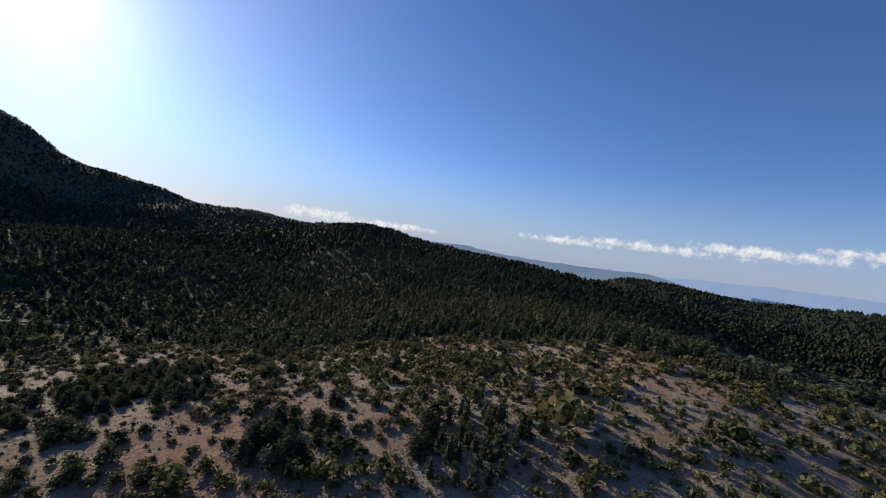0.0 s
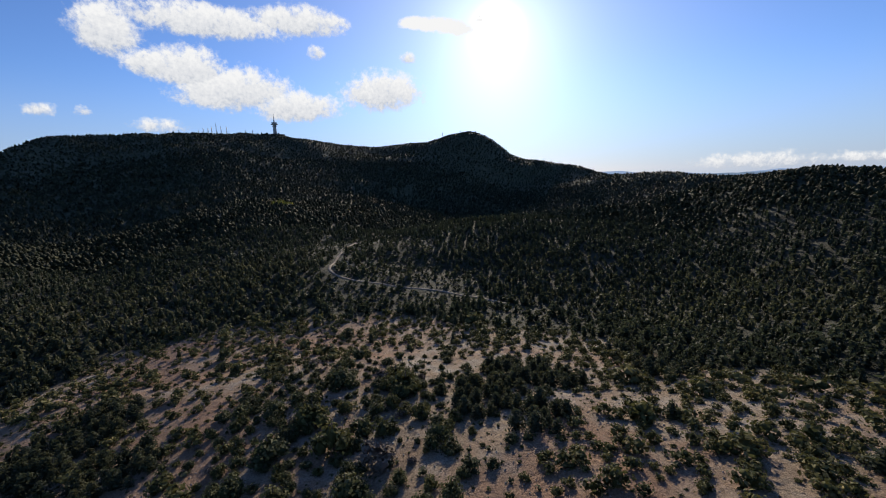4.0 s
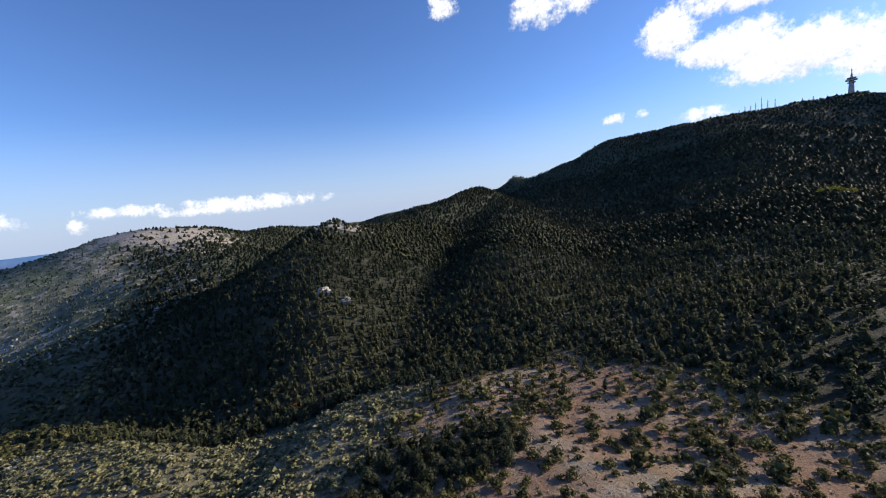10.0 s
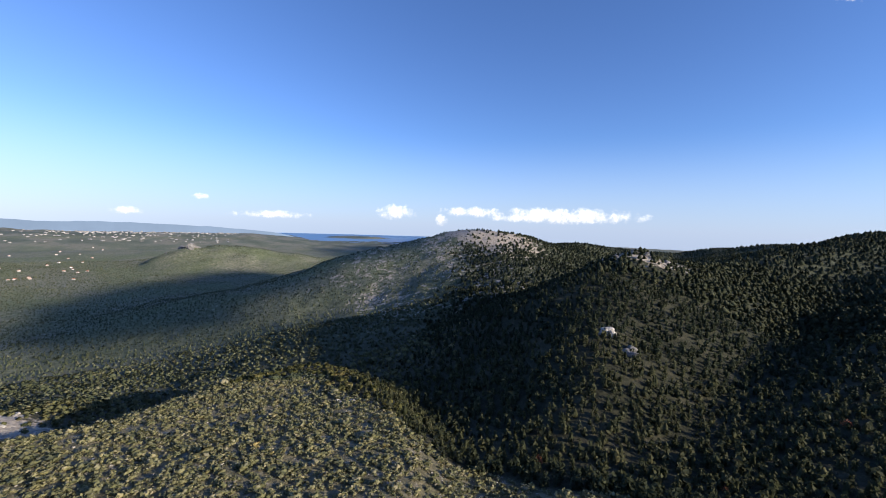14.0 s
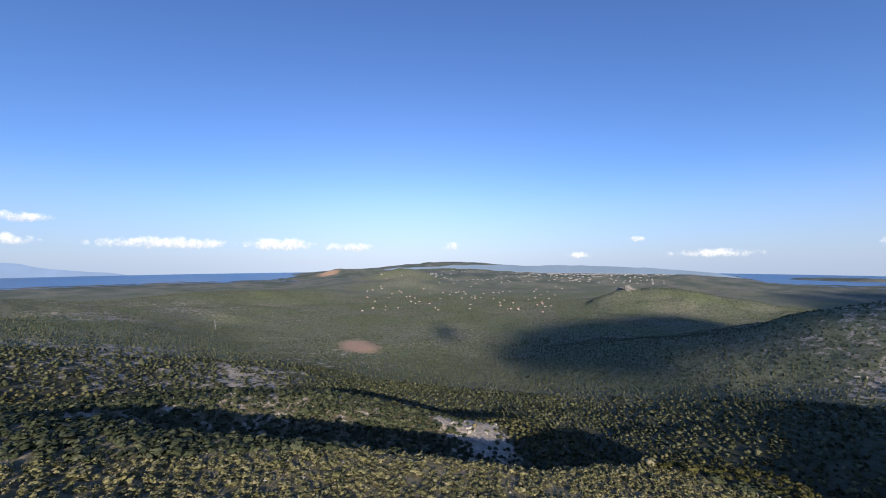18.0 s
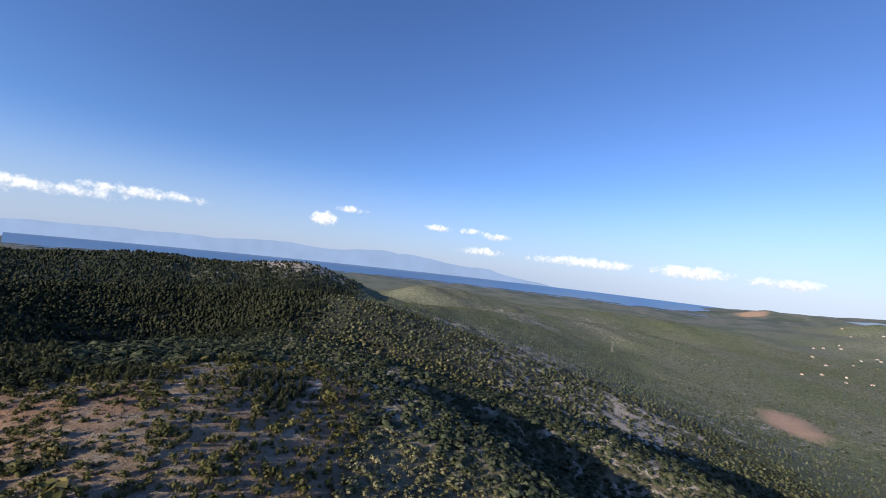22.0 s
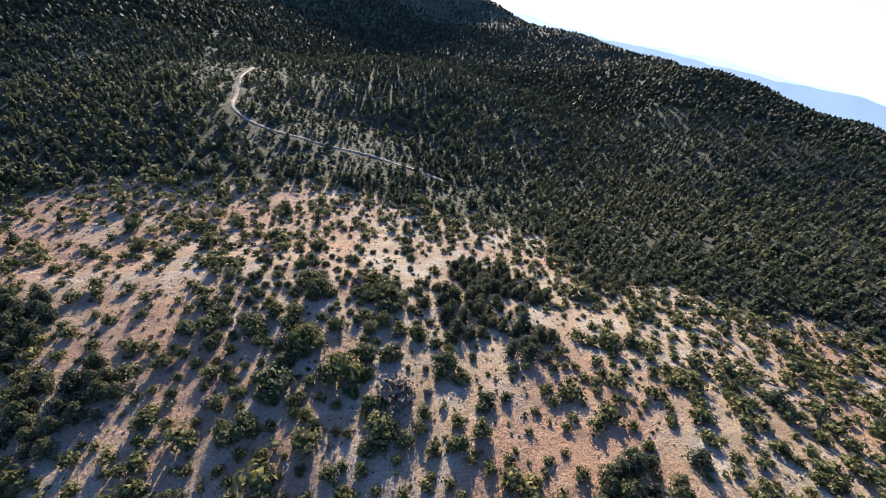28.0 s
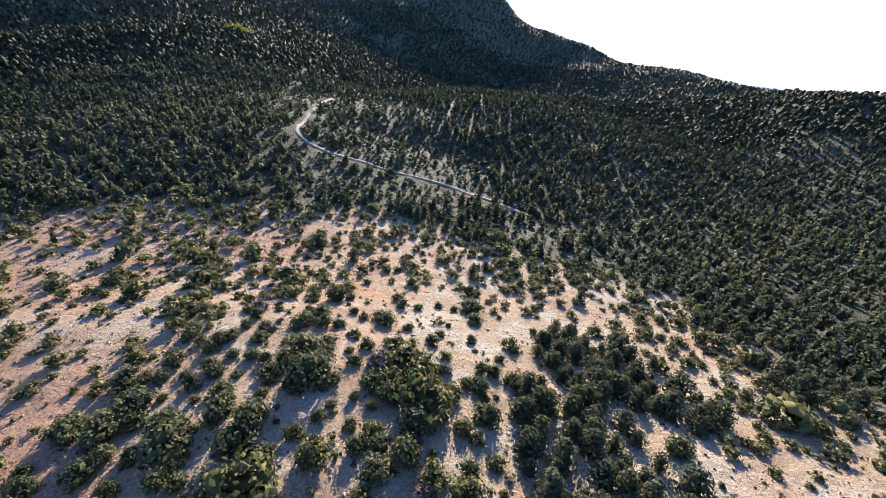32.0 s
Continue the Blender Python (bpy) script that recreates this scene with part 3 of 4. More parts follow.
def trunk_mesh(lean=0.0):
    """A tapered trunk, 1 high, with three low limbs."""
    stem = cone([(-0.12, 0.035), (0.1, 0.027), (0.5, 0.016), (0.9, 0.004)], 6, 0.12)
    limbs = []
    for k in range(3):
        v, t = cone([(0.0, 0.011), (0.13, 0.008), (0.24, 0.003)], 4, 0.1)
        a = rng.uniform(0, 6.28)
        tilt = rng.uniform(0.8, 1.15)
        x = v[:, 0] * np.cos(tilt) + v[:, 2] * np.sin(tilt)
        z = -v[:, 0] * np.sin(tilt) + v[:, 2] * np.cos(tilt) + rng.uniform(0.12, 0.4)
        limbs.append((np.stack([x * np.cos(a) - v[:, 1] * np.sin(a), x * np.sin(a) + v[:, 1] * np.cos(a), z], -1), t))
    return join(stem, *limbs)


def plant_many(name, templates, x, y, tall, wide, mat, label, category, sink=0.1, smooth=False):
    """One mesh of many plants, each a turned and scaled copy of a template."""
    if not len(x):
        return None
    z = height(x, y) - sink
    pick = rng.integers(0, len(templates), len(x))
    turn = rng.uniform(0, 6.283, len(x))
    tone = rng.uniform(0, 1, len(x)) ** 1.5 * 0.85 + 0.15 * (rng.uniform(0, 1, len(x)) > 0.985)
    vs, ts, tn, base = [], [], [], 0
    for k, (v, t) in enumerate(templates):
        w = np.where(pick == k)[0]
        if not len(w):
            continue
        c, s = np.cos(turn[w])[:, None], np.sin(turn[w])[:, None]
        px = (v[None, :, 0] * c - v[None, :, 1] * s) * wide[w][:, None] + x[w][:, None]
        py = (v[None, :, 0] * s + v[None, :, 1] * c) * wide[w][:, None] + y[w][:, None]
        pz = v[None, :, 2] * tall[w][:, None] + z[w][:, None]
        vs.append(np.stack([px, py, pz], -1).reshape(-1, 3))
        ts.append((t[None] + (np.arange(len(w)) * len(v))[:, None, None] + base).reshape(-1, 3))
        tn.append(np.repeat(tone[w], len(v)))
        base += len(w) * len(v)
    ob = new(name, mesh_from(name, np.vstack(vs), np.vstack(ts), mat, {"tint": np.concatenate(tn)}))
    if smooth:
        ob.data.polygons.foreach_set("use_smooth", np.ones(len(ob.data.polygons), bool))
    return tagged(ob, label, category, kind="stuff")


def scatter(x0, x1, y0, y1, step):
    """Jittered places over a rectangle."""
    gx, gy = np.meshgrid(np.arange(x0, x1, step), np.arange(y0, y1, step))
    gx, gy = gx.ravel(), gy.ravel()
    return gx + rng.uniform(-0.48, 0.48, gx.size) * step, gy + rng.uniform(-0.48, 0.48, gx.size) * step


def seen(x, y, margin=12.0):
    """Whether a tree there rises into sight from the height of the flight."""
    z = height(x, y) + margin
    ok = np.zeros(len(x), bool)
    for ex, ey, ez in ((-30, -27, -6), (0, 20, 0), (-45, 42, 12), (-60, 10, 24)):
        clear = np.ones(len(x), bool)
        for s in np.linspace(0.15, 0.94, 22):
            px, py = ex + (x - ex) * s, ey + (y - ey) * s
            clear &= sample(px, py) < ez + (z - ez) * s + 2
        ok |= clear
    return ok


def sample(x, y):
    """Ground height read from the sheet."""
    dx, dy = x - CENTRE[0], y - CENTRE[1]
    r = np.clip(np.interp(np.hypot(dx, dy), radii, np.arange(len(radii))), 0, len(radii) - 2)
    a = (np.arctan2(-dx, dy) % (2 * np.pi)) / (2 * np.pi) * N_AZ
    return GZ[np.round(r).astype(int), np.round(a).astype(int) % N_AZ]


FIRS_MID = [fir_crown(18, 0.12, 5, 0.36, 0.62) for _ in range(7)]
FIRS_FINE = [fir_crown(62, 0.078, 5, 0.38, 0.6) for _ in range(7)]
FIRS_FAR = [cone([(0.0, 0.24), (0.24, 0.38), (0.65, 0.25), (1.0, 0.03)], 5, 0.4) for _ in range(7)]
FIRS_DOT = [cone([(0.05, 0.42), (1.0, 0.04)], 4, 0.35) for _ in range(7)]
BUSH_DOT = [cone([(0.0, 0.5), (0.8, 0.1)], 4, 0.35) for _ in range(7)]
BUSH_MID = [bush_crown(28, 0.125, 3, sides=4, core=0.68) for _ in range(8)]
BUSH_LIGHT = [join(cards(*round_points(10), 0.2), cone([(0.0, 0.36), (0.4, 0.45), (0.8, 0.25)], 5, 0.3)) for _ in range(8)]
BUSH_FAR = [cone([(0.0, 0.4), (0.4, 0.52), (0.85, 0.2)], 4, 0.3) for _ in range(7)]


def belt(near, far, step, chance=0.9):
    """Places for trees in a ring about the hilltop that can come into sight."""
    x, y = scatter(-far - 20, far - 20, -far + 20, far + 20, step)
    d = np.hypot(x + 20, y - 20)
    keep = (d >= near) & (d < far) & (rng.uniform(0, 1, len(x)) < chance + 0.45 * rough(x, y, 28, 81))
    x, y = x[keep], y[keep]
    if near < 300:
        bare, scrub = cover(x, y)
        stand = np.maximum(1 - np.maximum(bare, scrub), spots(x, y, CLUMPS) * (bare < 0.4))
        thin = spots(x, y, THIN, 15) * 0.84
        road = line_near(x, y, ROAD)
        keep = (stand > 0.55) & (rng.uniform(0, 1, len(x)) > thin) & (road > 3.2)
        x, y = x[keep], y[keep]
    clear = land_masks(x, y, 0)
    keep = (rng.uniform(0.1, 1, len(x)) > clear[3] * 0.9) & (clear[4] < 0.3)
    x, y = x[keep], y[keep]
    keep = seen(x, y)
    return x[keep], y[keep]


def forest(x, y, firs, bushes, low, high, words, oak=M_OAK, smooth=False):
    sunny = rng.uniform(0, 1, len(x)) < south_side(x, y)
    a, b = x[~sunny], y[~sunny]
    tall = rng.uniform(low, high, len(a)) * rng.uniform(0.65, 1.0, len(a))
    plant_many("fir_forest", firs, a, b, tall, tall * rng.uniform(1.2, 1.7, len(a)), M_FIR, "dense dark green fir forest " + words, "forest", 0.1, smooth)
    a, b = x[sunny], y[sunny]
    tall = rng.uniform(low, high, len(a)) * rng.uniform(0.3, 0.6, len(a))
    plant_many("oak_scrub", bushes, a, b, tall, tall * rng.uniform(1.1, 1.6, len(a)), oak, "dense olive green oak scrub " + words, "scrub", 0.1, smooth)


ROAD = smooth_line([(-8, 318, 0), (-16, 290, 0), (-22, 250, 0), (-25.5, 224, 0), (-21, 208, 0), (-10, 196, 0), (5, 188, 0), (21, 182, 0), (36, 175, 0), (47, 168, 0), (58, 156, 0)], 8)
forest(*belt(0, 150, 3.5), FIRS_FINE, BUSH_LIGHT, 3.4, 6.2, "close below the hilltop", M_BUSH)
forest(*belt(150, 260, 3.6), FIRS_MID, BUSH_LIGHT, 3.4, 6.2, "on the near slopes", M_BUSH)
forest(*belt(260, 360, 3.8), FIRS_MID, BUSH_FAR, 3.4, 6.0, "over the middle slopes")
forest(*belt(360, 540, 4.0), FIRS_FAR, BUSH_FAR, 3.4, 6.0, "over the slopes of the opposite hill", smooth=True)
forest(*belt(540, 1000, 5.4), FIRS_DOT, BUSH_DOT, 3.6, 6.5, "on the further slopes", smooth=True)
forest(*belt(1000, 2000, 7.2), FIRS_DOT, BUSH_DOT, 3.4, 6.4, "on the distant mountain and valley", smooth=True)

# ---- water and far distance ----
M_SEA = plain_material("sea_water", (0.06, 0.15, 0.30), (0.085, 0.19, 0.37), 0.004, 0.35)


def flat_ring(name, z, r0, r1, a0, a1, n, mat):
    a = np.radians(np.linspace(a0, a1, n))
    v = np.concatenate([np.stack([-r * np.sin(a), r * np.cos(a), np.full(n, z)], -1) for r in (r0, r1)])
    i = np.arange(n - 1)
    return new(name, mesh_from(name, v, np.stack([i, i + 1, i + 1 + n, i + n], -1)[:, ::-1], mat))


tagged(flat_ring("water", SEA, 2950, 4930, 96, 254, 80, M_SEA), "calm blue sea far below the hills", "sea", kind="structure")


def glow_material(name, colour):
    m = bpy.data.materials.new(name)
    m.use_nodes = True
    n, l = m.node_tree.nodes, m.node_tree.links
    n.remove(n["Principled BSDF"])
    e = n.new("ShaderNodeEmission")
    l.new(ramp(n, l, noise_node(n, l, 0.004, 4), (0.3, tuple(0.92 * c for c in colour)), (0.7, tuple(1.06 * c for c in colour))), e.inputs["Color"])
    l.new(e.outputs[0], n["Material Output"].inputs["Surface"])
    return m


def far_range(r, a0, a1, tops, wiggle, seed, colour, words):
    """A glowing strip of hills at the edge of sight, haze put into its colour: heading and elevation of its skyline.
    """
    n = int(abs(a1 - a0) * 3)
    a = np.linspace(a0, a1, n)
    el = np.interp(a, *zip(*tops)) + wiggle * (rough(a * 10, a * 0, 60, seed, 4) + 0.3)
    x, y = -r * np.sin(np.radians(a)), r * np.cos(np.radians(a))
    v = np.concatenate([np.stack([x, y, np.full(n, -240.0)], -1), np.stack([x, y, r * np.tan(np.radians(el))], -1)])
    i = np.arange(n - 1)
    ob = new("backdrop", mesh_from("backdrop", v, np.stack([i, i + 1, i + 1 + n, i + n], -1), glow_material("painted_haze_hills", colour)))
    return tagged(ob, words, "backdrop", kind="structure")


# flat glowing strips; the blue of distance is painted into them
far_range(4925, 186, 330, [(186, -2.6), (192, -1.4), (204, 0.1), (214, 0.6), (238, 0.1), (252, -0.4), (262, -0.9), (275, -1.2), (300, -0.8), (330, -0.6)], 0.55, 3, (0.30, 0.41, 0.63), "pale blue mountains across the sea, haze painted in")
far_range(3700, 112, 172, [(112, -2.9), (118, -1.5), (122, -1.2), (136, -0.8), (150, -0.7), (160, -1.1), (168, -1.9), (172, -2.9)], 0.35, 5, (0.25, 0.33, 0.46), "grey-blue hills behind the far town, haze painted in")
far_range(2450, 250, 330, [(250, -4.4), (255, -3.0), (260, -1.9), (264, -1.2), (268, -1.2), (285, -1.1), (300, -1.0), (330, -0.9)], 0.6, 8, (0.175, 0.25, 0.37), "blue lowland hills in the distance, haze painted in")


# ---- clouds: one far dome of sky ----
CLOUDS = [(12.3, 10.6, 7, 3.0), (5.6, 8.9, 6, 2.2), (17, 12.6, 4.5, 2.6), (20.8, 12.8, 2.6, 1.6), (-5.6, 10.8, 5.4, 2.9), (14.5, 17.6, 9, 2.0), (4.4, 18.6, 6, 1.9), (24.2, 15.6, 3, 3.0)]
PUFFS = [(30.5, 7.5, 1.2, 0.8), (27.2, 7.6, 0.8, 0.6), (20.6, 6.4, 2.8, 0.9), (2.6, 15.4, 1.0, 0.9), (-9.0, 15.0, 1.1, 0.8), (51, 23.5, 2.0, 1.6), (38.6, 21.4, 3.4, 2.4), (33.5, 21.4, 2, 1.6)]
ROWS_LOW = [(90.8, 2.0, 4.4, 0.75), (78.5, 1.7, 8.5, 1.1), (102, 1.6, 2.4, 1.0), (95.6, 0.7, 0.8, 0.9), (84.5, 1.4, 4, 0.6), (-173.3, 2.1, 6.8, 0.7), (174.4, 2.1, 3.8, 0.85), (165.4, 1.8, 3.2, 0.7), (150.8, 1.9, 1.1, 0.75),
            (-159.5, 2.2, 3.0, 0.6), (-51, 0.5, 6, 1.0), (-61, 0.5, 5, 0.6), (-137, 4.3, 1.7, 1.0)]
WISPS = [(-95, 2.6, 8, 0.7), (-106, 3.4, 7, 0.75), (-117, 4.3, 5.5, 0.65), (-84, 1.9, 6, 0.55), (-153.2, 4.9, 1.9, 0.5), (-157.5, 4.9, 1.4, 0.45), (-161.4, 4.5, 2.0, 0.5), (118.4, 0.8, 3.9, 0.5), (133.5, 0.6, 1.4, 0.45), (126.2, 2.7, 0.9, 0.4), (-140.4, 6.0, 2.0, 0.5)]


def cloud_material():
    m = bpy.data.materials.new("sky_clouds")
    m.use_nodes = True
    n, l = m.node_tree.nodes, m.node_tree.links
    n.remove(n["Principled BSDF"])
    co = n.new("ShaderNodeTexCoord").outputs["Object"]
    big, fine = noise_node(n, l, 0.0085, 9, 0.62, co), noise_node(n, l, 0.03, 6, 0.6, co)

    def sum_of(a, b, factor):
        k = n.new("ShaderNodeMath")
        k.operation = "MULTIPLY_ADD"
        l.new(b, k.inputs[0])
        k.inputs[1].default_value = factor
        l.new(a, k.inputs[2])
        return k.outputs[0]

    thick = sum_of(sum_of(mask(n, "cloud"), big, 2.6), fine, 0.9)
    veil = n.new("ShaderNodeMapRange")
    veil.interpolation_type = "SMOOTHSTEP"
    for slot, value in zip(veil.inputs[1:5], (1.45, 2.5, 0.0, 1.0)):
        slot.default_value = value
    l.new(thick, veil.inputs[0])
    half = n.new("ShaderNodeMath")
    half.operation = "MULTIPLY"
    half.inputs[1].default_value = 0.5
    l.new(sum_of(sum_of(mask(n, "lift"), fine, 1.0), big, 0.7), half.inputs[0])
    # shaded undersides and sunlit tops are painted into the glow colour
    colour = ramp(n, l, half.outputs[0], (0.42, (0.5, 0.55, 0.64)), (0.62, (0.8, 0.82, 0.86)), (0.84, (1.0, 1.0, 1.0)))
    e = n.new("ShaderNodeEmission")
    e.inputs["Strength"].default_value = 1.02
    l.new(colour, e.inputs["Color"])
    t = n.new("ShaderNodeBsdfTransparent")
    s = n.new("ShaderNodeMixShader")
    l.new(veil.outputs[0], s.inputs[0])
    l.new(t.outputs[0], s.inputs[1])
    l.new(e.outputs[0], s.inputs[2])
    l.new(s.outputs[0], n["Material Output"].inputs["Surface"])
    return m


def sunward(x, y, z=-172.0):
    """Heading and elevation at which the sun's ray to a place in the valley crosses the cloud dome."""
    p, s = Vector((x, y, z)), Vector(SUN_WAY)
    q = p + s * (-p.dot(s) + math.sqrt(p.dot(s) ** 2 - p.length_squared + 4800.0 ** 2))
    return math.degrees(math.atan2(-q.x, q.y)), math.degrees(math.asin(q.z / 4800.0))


# bright clouds added beside the sun to throw the shadows in the valley
SHADOW_CLOUDS = [(*sunward(x, y), w, h) for x, y, w, h in ((-625, -550, 1.8, 0.95), (-770, -600, 2.6, 1.0), (-950, -630, 2.7, 1.0), (-1150, -640, 2.4, 0.9), (-524, -845, 0.55, 0.28), (-560, -950, 0.4, 0.2))]


def cloud_dome():
    az, el = np.meshgrid(np.arange(0, 360, 0.4), np.arange(-1.2, 27.5, 0.25), indexing="ij")
    dens, lift = np.full(az.shape, -3.0), np.zeros(az.shape)
    for group, most in ((SHADOW_CLOUDS, 1.35), (CLOUDS, 1.1), (PUFFS, 0.7), (ROWS_LOW, 0.62), (WISPS, 0.45)):
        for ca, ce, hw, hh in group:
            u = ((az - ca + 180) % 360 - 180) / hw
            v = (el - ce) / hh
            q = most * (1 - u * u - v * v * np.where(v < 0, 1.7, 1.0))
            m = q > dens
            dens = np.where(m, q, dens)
            lift = np.where(m, np.clip(0.5 + 0.45 * v, -0.2, 1) + (1.0 if group is SHADOW_CLOUDS else 0.0), lift)
    r = 4800.0
    a, e = np.radians(az), np.radians(el)
    v = np.stack([-r * np.sin(a) * np.cos(e), r * np.cos(a) * np.cos(e), r * np.sin(e)], -1)
    i = np.arange(az.size).reshape(az.shape)
    j = np.roll(i, -1, axis=0)
    quad = np.stack([i[:, :-1], j[:, :-1], j[:, 1:], i[:, 1:]], -1).reshape(-1, 4)
    quad = quad[(dens.ravel()[quad] > -1.2).any(axis=1)]
    used, flat = np.unique(quad, return_inverse=True)
    ob = new("backdrop", mesh_from("backdrop", v.reshape(-1, 3)[used], flat.reshape(-1, 4), cloud_material(), {"cloud": dens.ravel()[used], "lift": lift.ravel()[used]}))
    return tagged(ob, "white cumulus clouds drifting in a blue sky", "backdrop", kind="structure")


cloud_dome()


def ball(level):
    bm = bmesh.new()
    bmesh.ops.create_icosphere(bm, subdivisions=level, radius=1.0)
    v = np.array([p.co[:] for p in bm.verts])
    t = np.array([[q.index for q in f.verts] for f in bm.faces])
    bm.free()
    return v, t


# ---- road ----
def road_mesh():
    p = ROAD
    d = np.gradient(p[:, :2], axis=0)
    d /= np.linalg.norm(d, axis=1, keepdims=True)
    side = np.stack([-d[:, 1], d[:, 0]], -1)
    cols = []
    for k in np.linspace(-1, 1, 7):
        wide = 0.95 + 0.25 * rough(p[:, 0], p[:, 1], 14, 3) + 0.3 * rough(p[:, 0] + 40 * k, p[:, 1], 4, 5)
        q = p[:, :2] + side * (k * wide)[:, None]
        z = height(p[:, 0], p[:, 1]) * (1 - abs(k) * 0.5) + height(q[:, 0], q[:, 1]) * abs(k) * 0.5 + 0.3 - 0.4 * abs(k) ** 4
        cols.append(np.column_stack([q, z]))
    n = len(p)
    i = np.arange(n - 1)
    t = np.concatenate([np.stack([i + n * k, i + 1 + n * k, i + 1 + n * (k + 1), i + n * (k + 1)], -1) for k in range(6)])
    return mesh_from("road", np.vstack(cols), t, plain_material("pale_dirt", (0.15, 0.112, 0.078), (0.33, 0.27, 0.2), 0.35, 0.95, 0.15))


tagged(new("road", road_mesh()), "pale dirt track curving along the forested slope", "road", kind="structure")


# ---- mountain-top masts ----
def tube(bm, a, b, r0, r1, sides=8):
    a, b = Vector(a), Vector(b)
    turn = (b - a).to_track_quat("Z", "Y").to_matrix().to_4x4()
    bmesh.ops.create_cone(bm, cap_ends=True, segments=sides, radius1=r0, radius2=r1, depth=(b - a).length, matrix=Matrix.Translation((a + b) / 2) @ turn)


def turned(bm, profile, sides=20):
    """A body of revolution from (height, radius) pairs."""
    rings = [[bm.verts.new((r * math.cos(2 * math.pi * k / sides), r * math.sin(2 * math.pi * k / sides), z)) for k in range(sides)] for z, r in profile]
    for lo, hi in zip(rings, rings[1:]):
        for k in range(sides):
            bm.faces.new((lo[k], lo[(k + 1) % sides], hi[(k + 1) % sides], hi[k]))
    bm.faces.new(rings[-1])
    bm.faces.new(rings[0][::-1])


def ground_at(x, y):
    return float(height(np.array([x]), np.array([y]))[0])


def on_crest(az, d):
    x, y = -math.sin(radians(az)) * d, math.cos(radians(az)) * d
    return x, y, ground_at(x, y)


def telecom_tower(x, y, z):
    root = tagged(new("telecom_tower"), "grey concrete telecommunications tower with round platforms", "tower")
    root.location = (x, y, z - 1)
    bm = bmesh.new()
    turned(bm, [(0, 5.6), (6, 5.2), (14, 4.6), (15, 5.0), (16, 4.6), (22, 4.4), (31, 4.2), (36, 3.4)])
    part("shaft", bm, M_CONCRETE, root)
    for h, r, t in ((24.5, 6.6, 1.4), (29.0, 9.6, 2.6), (33.5, 7.6, 1.6)):
        bm = bmesh.new()
        turned(bm, [(h - 0.8, r * 0.6), (h, r), (h + t, r), (h + t + 0.5, r * 0.8)])
        part("platform", bm, M_CONCRETE, root)
    bm = bmesh.new()
    turned(bm, [(36, 2.2), (43, 1.7), (43.2, 1.0), (52, 0.8), (52.2, 0.4), (61, 0.15)], 10)
    part("antenna", bm, M_STEEL, root, "slender steel aerial on top")
    for k in range(6):
        bm = bmesh.new()
        a = k * math.pi / 3
        turned(bm, [(0, 0.3), (0.4, 1.3), (0.6, 1.3)], 10)
        bmesh.ops.transform(bm, matrix=Matrix.Translation((7.4 * math.cos(a), 7.4 * math.sin(a), 32.8)) @ Matrix.Rotation(a, 4, "Z") @ Matrix.Rotation(math.pi / 2, 4, "Y"), verts=bm.verts)
        part("dish", bm, M_STEEL, root)


telecom_tower(*on_crest(8.95, 1286))


def lattice_mast(x, y, z, tall, wide):
    root = tagged(new("radio_mast"), "thin steel lattice radio mast on the ridge", "mast", "masts on the ridge")
    root.location = (x, y, z - 0.5)
    for k in range(3):
        a = 2 * math.pi * k / 3
        bm = bmesh.new()
        tube(bm, (wide * math.cos(a), wide * math.sin(a), 0), (0.25 * wide * math.cos(a), 0.25 * wide * math.sin(a), tall * 0.86), 0.28, 0.2, 5)
        part("leg", bm, M_STEEL, root)
    for h in np.arange(0.1, 0.85, 0.11):
        bm = bmesh.new()
        r = wide * (1 - 0.75 * h / 0.86)
        c = [(r * math.cos(2 * math.pi * k / 3), r * math.sin(2 * math.pi * k / 3), tall * h) for k in range(3)]
        r2 = wide * (1 - 0.75 * (h + 0.1) / 0.86)
        for k in range(3):
            j = (k + 1) % 3
            tube(bm, c[k], c[j], 0.14, 0.14, 4)
            tube(bm, c[k], (r2 * math.cos(2 * math.pi * j / 3), r2 * math.sin(2 * math.pi * j / 3), tall * (h + 0.1)), 0.12, 0.12, 4)
        part("brace", bm, M_STEEL, root)
    bm = bmesh.new()
    tube(bm, (0, 0, tall * 0.8), (0, 0, tall), 0.3, 0.1, 6)
    part("aerial", bm, M_STEEL, root)
    for h in (0.7, 0.78):
        bm = bmesh.new()
        tube(bm, (0.9, 0, tall * h), (1.3, 0, tall * h), 1.1, 1.0, 10)
        part("drum", bm, M_STEEL, root)


for az, tall in ((19.5, 17), (17.5, 16), (17.0, 22), (16.5, 20), (16.1, 24), (15.6, 34), (15.1, 25), (14.5, 27), (12.4, 12), (11.6, 14), (-13.2, 20), (-15.7, 13), (20.8, 12)):
    x0, y0, z0 = on_crest(az, 1278 if az > 0 else 1294)
    lattice_mast(x0, y0, z0, tall, 1.6)


def station_hut(x, y, turn, wide, deep, tall):
    root = tagged(new("station_hut"), "small flat-roofed concrete station building on the peak", "building", "huts on the peaks")
    root.location, root.rotation_euler = (x, y, ground_at(x, y) - 1), (0, 0, turn)
    bm = bmesh.new()
    bmesh.ops.create_cube(bm, size=1, matrix=Matrix.Translation((0, 0, tall / 2)) @ Matrix.Diagonal((wide, deep, tall, 1)))
    part("wall", bm, M_CONCRETE, root)
    bm = bmesh.new()
    bmesh.ops.create_cube(bm, size=1, matrix=Matrix.Translation((0, 0, tall + 0.25)) @ Matrix.Diagonal((wide + 0.8, deep + 0.8, 0.5, 1)))
    part("roof", bm, M_CONCRETE, root)


